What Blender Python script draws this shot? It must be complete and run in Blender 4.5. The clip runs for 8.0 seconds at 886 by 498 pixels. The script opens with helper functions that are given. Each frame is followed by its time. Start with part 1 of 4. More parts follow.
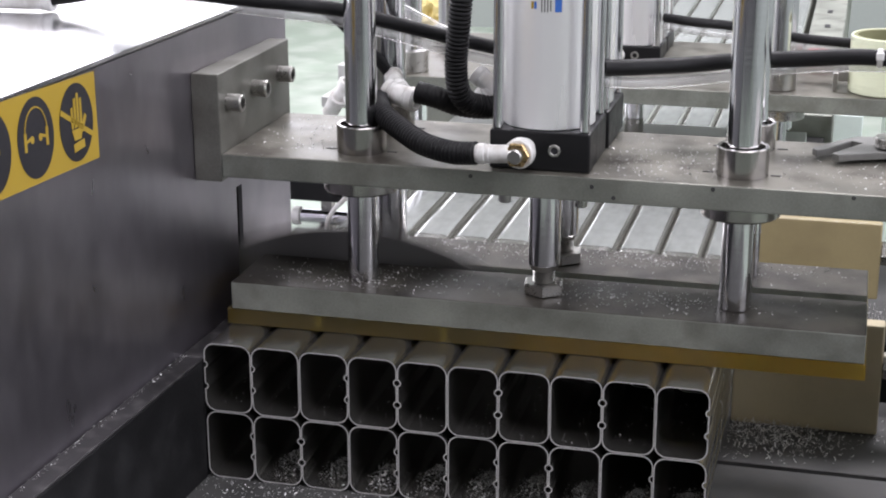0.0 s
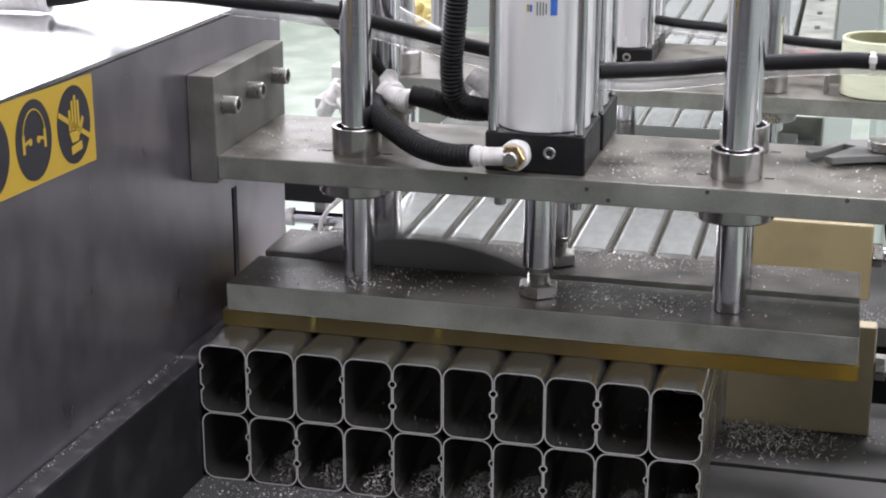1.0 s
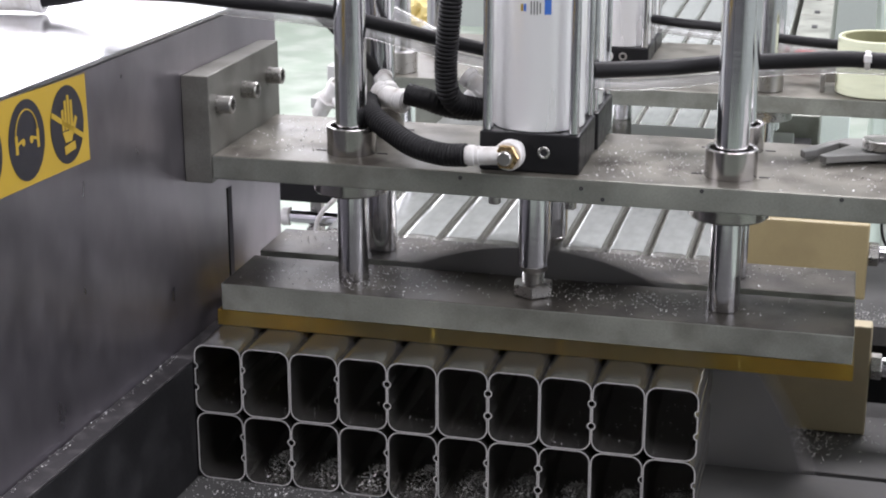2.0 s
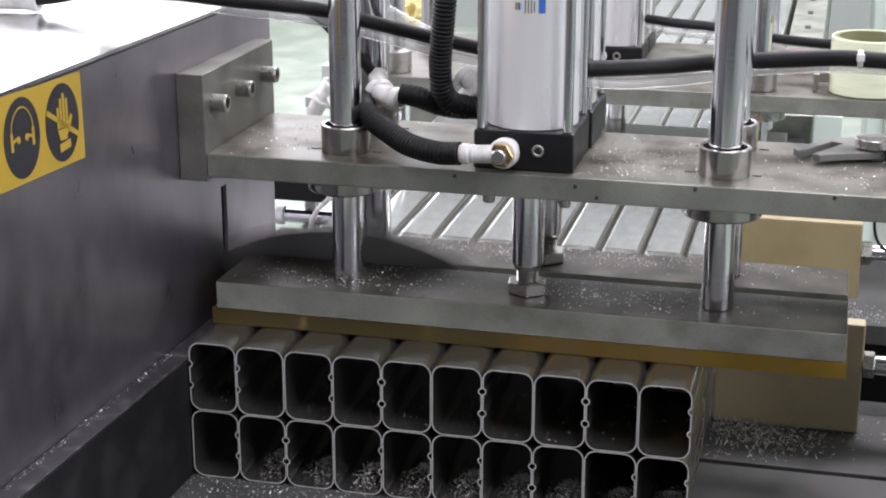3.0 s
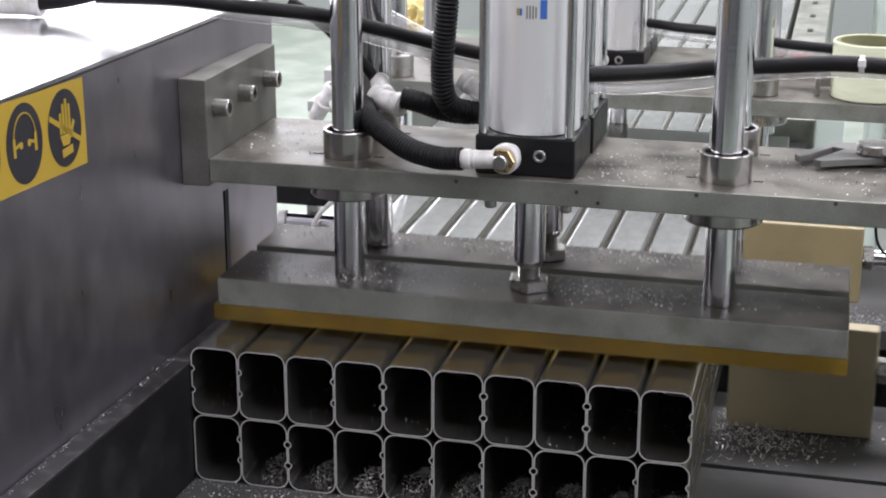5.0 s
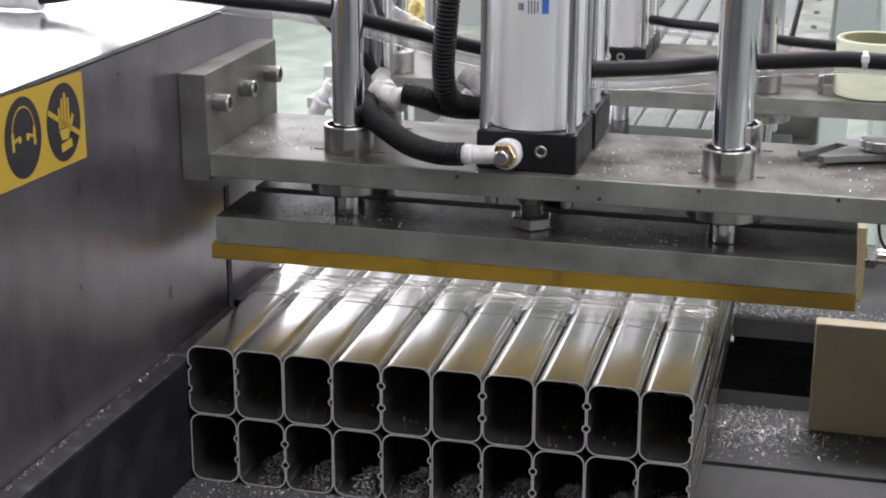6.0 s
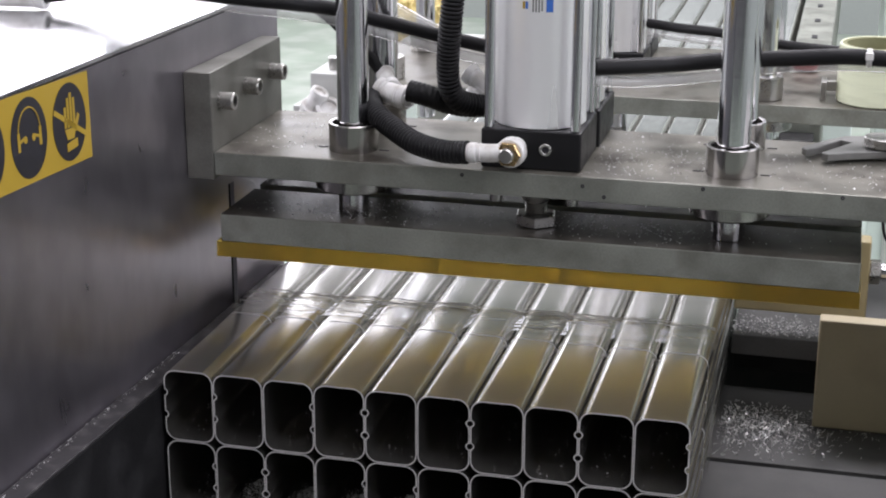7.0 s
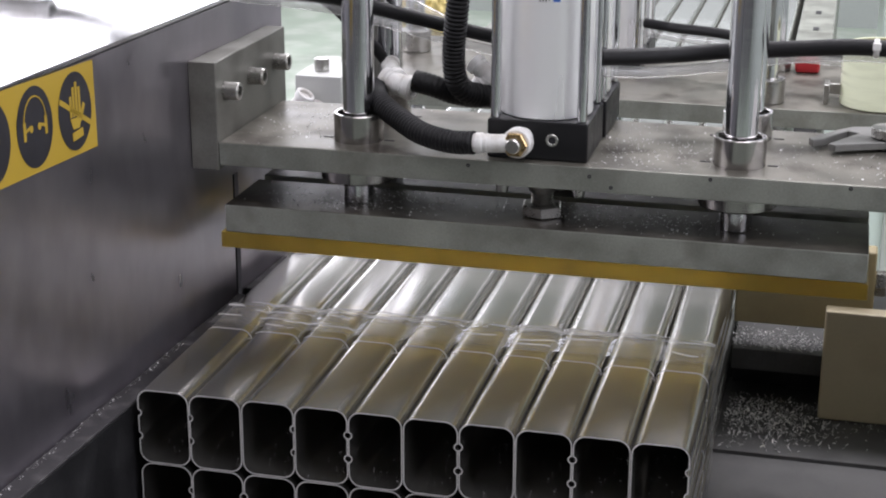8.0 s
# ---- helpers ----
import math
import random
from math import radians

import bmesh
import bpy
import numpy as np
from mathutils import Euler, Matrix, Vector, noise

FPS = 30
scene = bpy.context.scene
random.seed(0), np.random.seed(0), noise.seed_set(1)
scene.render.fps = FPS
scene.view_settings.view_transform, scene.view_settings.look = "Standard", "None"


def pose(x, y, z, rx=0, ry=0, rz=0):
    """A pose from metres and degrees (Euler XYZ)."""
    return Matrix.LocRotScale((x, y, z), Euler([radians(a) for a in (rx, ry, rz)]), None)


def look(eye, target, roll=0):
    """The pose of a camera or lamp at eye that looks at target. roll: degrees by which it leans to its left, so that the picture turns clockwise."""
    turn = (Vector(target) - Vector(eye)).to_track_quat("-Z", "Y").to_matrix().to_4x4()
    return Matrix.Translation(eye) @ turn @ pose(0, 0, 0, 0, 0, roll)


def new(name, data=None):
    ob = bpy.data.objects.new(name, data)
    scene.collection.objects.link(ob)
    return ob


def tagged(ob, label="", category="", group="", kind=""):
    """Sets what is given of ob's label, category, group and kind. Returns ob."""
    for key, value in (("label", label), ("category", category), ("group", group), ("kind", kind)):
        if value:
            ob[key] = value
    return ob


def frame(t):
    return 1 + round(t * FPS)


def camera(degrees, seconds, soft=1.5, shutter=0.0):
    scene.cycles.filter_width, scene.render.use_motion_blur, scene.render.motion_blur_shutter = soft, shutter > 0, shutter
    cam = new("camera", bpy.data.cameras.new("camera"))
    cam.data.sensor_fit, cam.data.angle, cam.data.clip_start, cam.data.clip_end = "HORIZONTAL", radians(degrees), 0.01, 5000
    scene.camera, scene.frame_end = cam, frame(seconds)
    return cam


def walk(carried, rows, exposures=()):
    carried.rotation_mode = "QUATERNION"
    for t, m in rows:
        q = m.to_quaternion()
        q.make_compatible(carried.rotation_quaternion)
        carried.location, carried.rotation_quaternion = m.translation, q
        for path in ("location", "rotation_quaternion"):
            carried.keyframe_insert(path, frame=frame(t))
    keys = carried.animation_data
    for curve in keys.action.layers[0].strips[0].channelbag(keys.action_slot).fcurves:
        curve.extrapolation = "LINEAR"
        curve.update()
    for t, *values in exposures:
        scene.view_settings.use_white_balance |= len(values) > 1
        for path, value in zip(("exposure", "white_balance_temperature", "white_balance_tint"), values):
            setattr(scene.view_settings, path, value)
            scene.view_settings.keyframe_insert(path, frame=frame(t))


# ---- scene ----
cam = camera(30.7, 8.0, soft=2.0, shutter=0.5)
PATH = [
    (0, (0.546, -1.25, 0.515), (0.067, 0.595, -0.091), -0.1),
    (0.5, (0.549, -1.251, 0.52), (0.069, 0.592, -0.092), -0.2),
    (1, (0.54, -1.256, 0.519), (0.077, 0.592, -0.088), 0.1),
    (1.5, (0.543, -1.253, 0.519), (0.078, 0.595, -0.089), -0.0),
    (3, (0.545, -1.258, 0.517), (0.089, 0.593, -0.089), 0.1),
    (3.5, (0.543, -1.259, 0.521), (0.089, 0.591, -0.089), 0.1),
    (4, (0.548, -1.257, 0.521), (0.085, 0.592, -0.084), 0.1),
    (4.5, (0.546, -1.261, 0.522), (0.088, 0.59, -0.082), 0.1),
    (6, (0.547, -1.253, 0.518), (0.084, 0.595, -0.09), 0.2),
    (6.5, (0.546, -1.256, 0.52), (0.084, 0.591, -0.092), 0.2),
    (7, (0.546, -1.254, 0.525), (0.08, 0.589, -0.094), 0.1),
    (7.5, (0.54, -1.256, 0.519), (0.077, 0.589, -0.097), 0.2),
    (8, (0.536, -1.252, 0.521), (0.076, 0.591, -0.106), 0.2),
]
walk(cam, [(t, look(e, g, r)) for t, e, g, r in PATH], [(0, 0.40), (1, 0.46), (1.5, 0.47), (3, 0.50), (4.5, 0.40), (6, 0.25), (8, 0.24)])

# world and daylight -------------------------------------------------------
world = bpy.data.worlds.new("daylight")
scene.world = world
world.use_nodes = True
wn = world.node_tree.nodes
sky = wn.new("ShaderNodeTexSky")
sky.sky_type, sky.sun_disc = "NISHITA", False
sky.sun_elevation, sky.sun_rotation = radians(40), radians(20)
wn["Background"].inputs["Strength"].default_value = 0.10
world.node_tree.links.new(sky.outputs[0], wn["Background"].inputs["Color"])


def window_light(name, m, w, h, watts, colour=(0.97, 0.925, 1.0)):
    """Sky light that comes in through a window's opening."""
    d = bpy.data.lights.new(name, "AREA")
    d.shape, d.size, d.size_y, d.energy, d.color = "RECTANGLE", w, h, watts, colour
    ob = new(name, d)
    ob.matrix_world = m
    return ob


window_light("window_light_back", look((-2.75, 6.85, 1.75), (-2.75, 0.0, 0.9)), 2.1, 2.2, 52)
window_light("window_light_right", look((3.85, -0.3, 1.7), (0.2, 0.1, 0.1)), 5.0, 1.9, 84)
window_light("window_light_left", look((-3.85, 1.9, 1.9), (0.2, 1.8, 0.2)), 9.6, 1.7, 290)
# Unseen overhead lamps, added to brighten the fronts and the rear.
window_light("rooflight", look((1.25, -1.3, 3.42), (1.25, -1.29, 0.0)), 3.0, 1.5, 74)
window_light("overhead_fill_rear", look((0.5, 2.9, 3.42), (0.5, 2.91, 0.0)), 3.0, 1.5, 190)

# materials ----------------------------------------------------------------


def mat(name, base, rough=0.5, metal=0.0, var=0.12, scale=30.0, fine=400.0, bump=0.15, bump_scale=300.0,
        stretch=(1, 1, 1), rough_var=0.12, dirt_or_light=None, dirt_or_light_amount=0.0, dirt_or_light_scale=18.0, dirt_or_light_from=0.5, **extra):
    """A surface with two scales of tone, uneven gloss, fine relief and optional patches of soiling or painted light."""
    m = bpy.data.materials.new(name)
    m.use_nodes = True
    n, l = m.node_tree.nodes, m.node_tree.links
    b = n["Principled BSDF"]
    tc = n.new("ShaderNodeTexCoord")
    mp = n.new("ShaderNodeMapping")
    mp.inputs["Scale"].default_value = stretch
    l.new(tc.outputs["Object"], mp.inputs["Vector"])

    def noise_tex(s, detail=4.0):
        t = n.new("ShaderNodeTexNoise")
        t.inputs["Scale"].default_value, t.inputs["Detail"].default_value = s, detail
        l.new(mp.outputs[0], t.inputs["Vector"])
        return t.outputs["Fac"]

    big, small = noise_tex(scale), noise_tex(fine, 2.0)
    mix = n.new("ShaderNodeMath")
    mix.operation = "MULTIPLY_ADD"
    l.new(small, mix.inputs[0])
    mix.inputs[1].default_value = 0.45
    l.new(big, mix.inputs[2])
    ramp = n.new("ShaderNodeMapRange")
    l.new(mix.outputs[0], ramp.inputs["Value"])
    ramp.inputs["From Min"].default_value, ramp.inputs["From Max"].default_value = 0.42, 1.02
    ramp.inputs["To Min"].default_value, ramp.inputs["To Max"].default_value = 1 - var, 1 + var
    col = n.new("ShaderNodeVectorMath")
    col.operation = "SCALE"
    col.inputs[0].default_value = base
    l.new(ramp.outputs[0], col.inputs["Scale"])
    out = col.outputs[0]
    if dirt_or_light:
        d = noise_tex(dirt_or_light_scale, 6.0)
        dr = n.new("ShaderNodeMapRange")
        l.new(d, dr.inputs["Value"])
        dr.inputs["From Min"].default_value, dr.inputs["From Max"].default_value = dirt_or_light_from, dirt_or_light_from + 0.22
        dr.inputs["To Max"].default_value = dirt_or_light_amount
        mx = n.new("ShaderNodeMix")
        mx.data_type = "RGBA"
        l.new(dr.outputs[0], mx.inputs["Factor"])
        l.new(out, mx.inputs["A"])
        mx.inputs["B"].default_value = (*dirt_or_light, 1)
        out = mx.outputs["Result"]
    l.new(out, b.inputs["Base Color"])
    rr = n.new("ShaderNodeMapRange")
    l.new(mix.outputs[0], rr.inputs["Value"])
    rr.inputs["From Min"].default_value, rr.inputs["From Max"].default_value = 0.42, 1.02
    rr.inputs["To Min"].default_value = max(0.02, rough - rough_var)
    rr.inputs["To Max"].default_value = min(1.0, rough + rough_var)
    l.new(rr.outputs[0], b.inputs["Roughness"])
    b.inputs["Metallic"].default_value = metal
    if bump:
        bp = n.new("ShaderNodeBump")
        bp.inputs["Strength"].default_value, bp.inputs["Distance"].default_value = bump, 0.0006
        l.new(noise_tex(bump_scale, 3.0), bp.inputs["Height"])
        l.new(bp.outputs[0], b.inputs["Normal"])
    for k, v in extra.items():
        b.inputs[k.replace("_", " ")].default_value = v
    return m


M_PLATE = mat("milled_steel_plate", (0.285, 0.298, 0.262), 0.48, 0.5, 0.3, 16, 500, 0.15, 700, dirt_or_light=(0.13, 0.125, 0.105), dirt_or_light_amount=0.5, dirt_or_light_scale=27, dirt_or_light_from=0.48)
M_GRIMY = mat("grimy_bracket_steel", (0.185, 0.185, 0.165), 0.5, 0.4, 0.3, 14, 500, 0.15, 700, dirt_or_light=(0.085, 0.078, 0.066), dirt_or_light_amount=0.65, dirt_or_light_scale=18, dirt_or_light_from=0.45)
# Oil and grime, with the dimmer light on plate tops put into the tone.
M_OILSHADE = mat("oil_and_shade_plate_top", (0.178, 0.17, 0.144), 0.42, 0.5, 0.35, 22, 380, 0.25, 520, dirt_or_light=(0.055, 0.046, 0.036), dirt_or_light_amount=0.9, dirt_or_light_scale=24, dirt_or_light_from=0.46)
# Dark oil plus the crosshead's shade, put into the colour of the clamp tops.
M_CLAMPTOP = mat("oil_and_shade_clamp_top", (0.085, 0.078, 0.065), 0.45, 0.35, 0.4, 24, 380, 0.3, 520, dirt_or_light=(0.022, 0.019, 0.015), dirt_or_light_amount=0.9, dirt_or_light_scale=20, dirt_or_light_from=0.40, Specular_IOR_Level=0.35)
M_STEEL = mat("machined_steel", (0.46, 0.45, 0.43), 0.3, 0.95, 0.1, 40, 900, 0.05, 1200)
M_BUSH = mat("turned_dark_steel", (0.40, 0.385, 0.37), 0.2, 0.95, 0.1, 40, 200, 0, stretch=(1, 1, 0.1), rough_var=0.04)
M_CHROME = mat("ground_chrome_rod", (0.72, 0.72, 0.74), 0.12, 1.0, 0.04, 30, 600, 0.02, 900, stretch=(1, 1, 12), rough_var=0.05)
M_BARREL = mat("anodised_barrel", (0.94, 0.94, 0.94), 0.28, 0.45, 0.04, 12, 60, 0, stretch=(1, 1, 0.1), rough_var=0.04)
M_TUBE = mat("mill_aluminium", (0.54, 0.53, 0.50), 0.22, 0.96, 0.05, 9, 40, 0.04, 60, stretch=(1, 0.12, 1), rough_var=0.05)
M_CUT = mat("sawn_aluminium", (0.78, 0.77, 0.75), 0.5, 0.35, 0.12, 200, 2000, 0.1, 2500)
M_BLACK = mat("black_anodised_cap", (0.010, 0.010, 0.011), 0.4, 0.0, 0.2, 60, 900, 0.08, 900, Specular_IOR_Level=0.3)
M_RUBBER = mat("black_rubber_hose", (0.008, 0.008, 0.009), 0.55, 0.0, 0.25, 60, 600, 0.1, 600, Specular_IOR_Level=0.3)
# Orange mottling puts the uneven glow through the pads into their colour.
M_AMBER = mat("amber_polyurethane", (0.72, 0.53, 0.09), 0.35, 0.0, 0.12, 16, 60, 0.03, 120, dirt_or_light=(0.50, 0.28, 0.05), dirt_or_light_amount=0.75, dirt_or_light_scale=5, Transmission_Weight=0.94)
M_NYLON = mat("cream_nylon_block", (0.56, 0.485, 0.32), 0.5, 0.0, 0.06, 14, 300, 0.1, 500, dirt_or_light=(0.42, 0.35, 0.23), dirt_or_light_amount=0.5)
# Darker copy of the cream nylon, with the crosshead's shade in its colour.
M_NYLON_SHADE = mat("shaded_nylon_block", (0.36, 0.30, 0.165), 0.45, 0.0, 0.08, 14, 300, 0.1, 500, dirt_or_light=(0.26, 0.21, 0.12), dirt_or_light_amount=0.5)
M_WALLPAINT = mat("grey_cabinet_steel", (0.385, 0.365, 0.40), 0.33, 0.94, 0.24, 6, 40, 0.03, 420, stretch=(1, 1, 0.6), rough_var=0.09, dirt_or_light=(0.25, 0.245, 0.27), dirt_or_light_amount=0.6, dirt_or_light_scale=9, dirt_or_light_from=0.46)
# Lavender patches: greasy film, plus painted gaps in the window's reflection.
M_LID = mat("brushed_stainless_lid", (0.68, 0.68, 0.7), 0.2, 0.95, 0.06, 9, 300, 0.04, 500, rough_var=0.12, dirt_or_light=(0.46, 0.45, 0.49), dirt_or_light_amount=0.7, dirt_or_light_scale=5.5)
M_TABLE = mat("oiled_cast_iron_table", (0.08, 0.08, 0.078), 0.55, 0.1, 0.3, 15, 400, 0.15, 500, dirt_or_light=(0.045, 0.045, 0.044), dirt_or_light_amount=0.7, Specular_IOR_Level=0.25)
M_DARK = mat("dark_steel_fence", (0.013, 0.013, 0.014), 0.55, 0.2, 0.3, 18, 300, 0.2, 400, dirt_or_light=(0.05, 0.05, 0.052), dirt_or_light_amount=0.35, Specular_IOR_Level=0.3)
M_BLADE = mat("saw_blade_steel", (0.25, 0.245, 0.245), 0.45, 0.6, 0.08, 8, 200, 0.02, 300)
M_YELLOW = mat("yellow_sticker", (0.43, 0.29, 0.032), 0.45, 0.0, 0.06, 30, 500, 0.02)
M_INK = mat("black_sticker_ink", (0.022, 0.021, 0.026), 0.45, 0.0, 0.15, 40, 500, 0.02)
M_WHITE = mat("white_plastic_fitting", (0.76, 0.755, 0.74), 0.35, 0.0, 0.12, 60, 700, 0.08, dirt_or_light=(0.44, 0.41, 0.37), dirt_or_light_amount=0.7, dirt_or_light_scale=70, dirt_or_light_from=0.46)
M_BRASS = mat("nickel_brass_plug", (0.64, 0.46, 0.24), 0.25, 1.0, 0.1, 200, 900, 0.05)
M_TAPE = mat("tape_roll_film", (0.80, 0.84, 0.62), 0.3, 0.0, 0.06, 20, 600, 0.1, 900, stretch=(1, 1, 8))
M_CARD = mat("olive_card_core", (0.24, 0.24, 0.13), 0.8, 0.0, 0.1, 60, 600, 0.2)
M_SWARF = mat("aluminium_swarf", (0.64, 0.64, 0.63), 0.32, 0.45, 0.4, 300, 3000, 0.1, 2500)
M_ALU = mat("cast_aluminium_frame", (0.55, 0.56, 0.54), 0.5, 0.3, 0.08, 18, 400, 0.12, 600)
M_PALE = mat("pale_machine_paint", (0.72, 0.80, 0.755), 0.45, 0.0, 0.06, 9, 300, 0.06)
# Pale blotches put the floor's soft reflections into the colour.
M_FLOOR = mat("green_epoxy_floor", (0.34, 0.405, 0.335), 0.4, 0.0, 0.16, 4.5, 40, 0.02, 60, dirt_or_light=(0.56, 0.59, 0.54), dirt_or_light_amount=0.55, dirt_or_light_scale=5.5, dirt_or_light_from=0.44)
M_ROOM = mat("painted_plaster", (0.5, 0.5, 0.485), 0.8, 0.0, 0.05, 1.5, 60, 0.1, 80)
# Walls out of view, toned down for what tubes and rods reflect.
M_GREEN = mat("grey_green_unseen_wall", (0.30, 0.325, 0.31), 0.75, 0.0, 0.06, 1.5, 60, 0.1, 80)
# Wall out of view, made dark so the tube insides stay black.
M_SOUTH = mat("dark_unseen_wall", (0.09, 0.089, 0.094), 0.85, 0.0, 0.06, 1.5, 60, 0.1, 80)
M_BLUE = mat("blue_print", (0.05, 0.16, 0.55), 0.4)
M_TOOL = mat("worn_tool_steel", (0.19, 0.19, 0.18), 0.45, 0.45, 0.15, 60, 700, 0.1)
M_WORN = mat("worn_grey_strip", (0.042, 0.04, 0.042), 0.55, 0.3, 0.25, 30, 500, 0.2, 500, dirt_or_light=(0.11, 0.105, 0.105), dirt_or_light_amount=0.7, dirt_or_light_scale=60, Specular_IOR_Level=0.25)
M_PROTECT = mat("white_protective_film", (0.43, 0.45, 0.435), 0.16, 0.45, 0.35, 9, 90, 0.9, 20, stretch=(1, 0.4, 1), rough_var=0.08)
M_RED = mat("red_lacquer", (0.35, 0.02, 0.025), 0.35)
M_WRAP = mat("yellow_wrapping", (0.60, 0.49, 0.20), 0.5, 0.0, 0.1, 12, 200, 0.2, 60)


def clear(name, tint, rough, milk=0.0, bump=0.12, shine=0.3):
    m = bpy.data.materials.new(name)
    m.use_nodes = True
    n, l = m.node_tree.nodes, m.node_tree.links
    g, t, mx = n.new("ShaderNodeBsdfGlossy"), n.new("ShaderNodeBsdfTransparent"), n.new("ShaderNodeMixShader")
    f = n.new("ShaderNodeLayerWeight")
    f.inputs["Blend"].default_value = 0.5
    edge = n.new("ShaderNodeMath")
    edge.operation = "POWER"
    edge.inputs[1].default_value = 2.6
    l.new(f.outputs["Facing"], edge.inputs[0])
    no = n.new("ShaderNodeTexNoise")
    no.inputs["Scale"].default_value = 90
    bp = n.new("ShaderNodeBump")
    bp.inputs["Strength"].default_value, bp.inputs["Distance"].default_value = bump, 0.002
    l.new(no.outputs["Fac"], bp.inputs["Height"])
    l.new(bp.outputs[0], g.inputs["Normal"])
    add = n.new("ShaderNodeMath")
    add.operation = "MULTIPLY_ADD"
    add.inputs[1].default_value, add.inputs[2].default_value = shine, 0.045
    l.new(edge.outputs[0], add.inputs[0])
    t.inputs["Color"].default_value = (*tint, 1)
    g.inputs["Roughness"].default_value = rough
    l.new(add.outputs[0], mx.inputs[0])
    l.new(t.outputs[0], mx.inputs[1])
    l.new(g.outputs[0], mx.inputs[2])
    if milk:
        d, m2 = n.new("ShaderNodeBsdfDiffuse"), n.new("ShaderNodeMixShader")
        d.inputs["Color"].default_value, m2.inputs[0].default_value = (0.9, 0.9, 0.89, 1), milk
        l.new(mx.outputs[0], m2.inputs[1])
        l.new(d.outputs[0], m2.inputs[2])
        mx = m2
    l.new(mx.outputs[0], n["Material Output"].inputs["Surface"])
    return m


M_FILM = clear("clear_packing_tape", (0.97, 0.965, 0.94), 0.07, 0.045, 0.02, 0.42)
# Milky white stands in for the glints on creased tape.
M_FOLD_GLINT = clear("bunched_tape_glints", (0.95, 0.945, 0.92), 0.12, 0.42, 0.1, 0.8)
M_CLEARHOSE = clear("clear_hose", (0.93, 0.935, 0.93), 0.05, 0.25, 0.02, 1.2)

# mesh helpers ---------------------------------------------------------------


def link_mesh(name, bm, material, smooth=True, crease=0.36):
    me = bpy.data.meshes.new(name)
    bm.normal_update()
    if smooth:
        for f in bm.faces:
            f.smooth = True
        for e in bm.edges:
            if len(e.link_faces) == 2 and e.calc_face_angle(0) > crease:
                e.smooth = False
    bm.to_mesh(me)
    bm.free()
    me.materials.append(material)
    return new(name, me)


def part(name, bm, material, parent, label="", smooth=True):
    ob = link_mesh(name, bm, material, smooth)
    ob.parent = parent
    if label:
        ob["label"] = label
    return ob


def thing(name, label, category, group="", at=(0, 0, 0), kind=""):
    ob = new(name)
    ob.empty_display_size = 0.05
    ob.location = at
    return tagged(ob, label, category, group, kind)


def solid(name, bm, material, label, category, group="", kind=""):
    return tagged(link_mesh(name, bm, material, True, 1.2 if category == "hose" else 0.36), label, category, group, kind)


def box(x0, x1, y0, y1, z0, z1, bev=0.0012, seg=2, bm=None):
    bm = bm or bmesh.new()
    r = bmesh.ops.create_cube(bm, size=1)
    bmesh.ops.transform(bm, verts=r["verts"], matrix=Matrix.LocRotScale(
        ((x0 + x1) / 2, (y0 + y1) / 2, (z0 + z1) / 2), None, (x1 - x0, y1 - y0, z1 - z0)))
    if bev:
        es = list({e for v in r["verts"] for e in v.link_edges})
        bmesh.ops.bevel(bm, geom=es, offset=bev, segments=seg, affect="EDGES", profile=0.5)
    return bm


def plate(name, parent, *size, top=M_OILSHADE):
    """A milled plate whose upper face mixes oil and grime with painted shade."""
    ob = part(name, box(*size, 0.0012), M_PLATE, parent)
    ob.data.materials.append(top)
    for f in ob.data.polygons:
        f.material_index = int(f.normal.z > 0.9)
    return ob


def lathe(profile, m=None, n=32, bm=None, cap=True):
    """A turned body round z: profile of (radius, z) from bottom to top, placed by m."""
    bm = bm or bmesh.new()
    m = m or Matrix()
    rings = []
    for r, z in profile:
        rings.append([bm.verts.new(m @ Vector((r * math.cos(2 * math.pi * i / n), r * math.sin(2 * math.pi * i / n), z))) for i in range(n)])
    for a, b in zip(rings, rings[1:]):
        for i in range(n):
            bm.faces.new((a[i], a[(i + 1) % n], b[(i + 1) % n], b[i]))
    if cap:
        bm.faces.new(rings[0][::-1])
        bm.faces.new(rings[-1])
    return bm


def rod_shape(r, z0, z1, m=None, n=32, c=0.0008, bm=None):
    return lathe([(r - c, z0), (r, z0 + c), (r, z1 - c), (r - c, z1)], m, n, bm)


def ring_shape(r_in, r_out, z0, z1, m=None, n=36, c=0.0008, bm=None):
    bm = bm or bmesh.new()
    pr = [(r_in, z0), (r_out - c, z0), (r_out, z0 + c), (r_out, z1 - c), (r_out - c, z1), (r_in + c, z1), (r_in, z1 - c), (r_in, z0)]
    return lathe(pr, m, n, bm, cap=False)


def hexa(r, z0, z1, m=None, bm=None):
    return lathe([(r * 0.93, z0), (r, z0 + 0.001), (r, z1 - 0.001), (r * 0.93, z1)], m, 6, bm)


def spline(points, steps=10):
    """Catmull-Rom samples through the points."""
    p = [Vector(q) for q in points]
    p = [2 * p[0] - p[1]] + p + [2 * p[-1] - p[-2]]
    out = []
    for i in range(1, len(p) - 2):
        for s in range(steps):
            t = s / steps
            out.append(0.5 * (2 * p[i] + (p[i + 1] - p[i - 1]) * t + (2 * p[i - 1] - 5 * p[i] + 4 * p[i + 1] - p[i + 2]) * t * t
                              + (3 * p[i] - p[i - 1] - 3 * p[i + 1] + p[i + 2]) * t ** 3))
    out.append(p[-2])
    return out


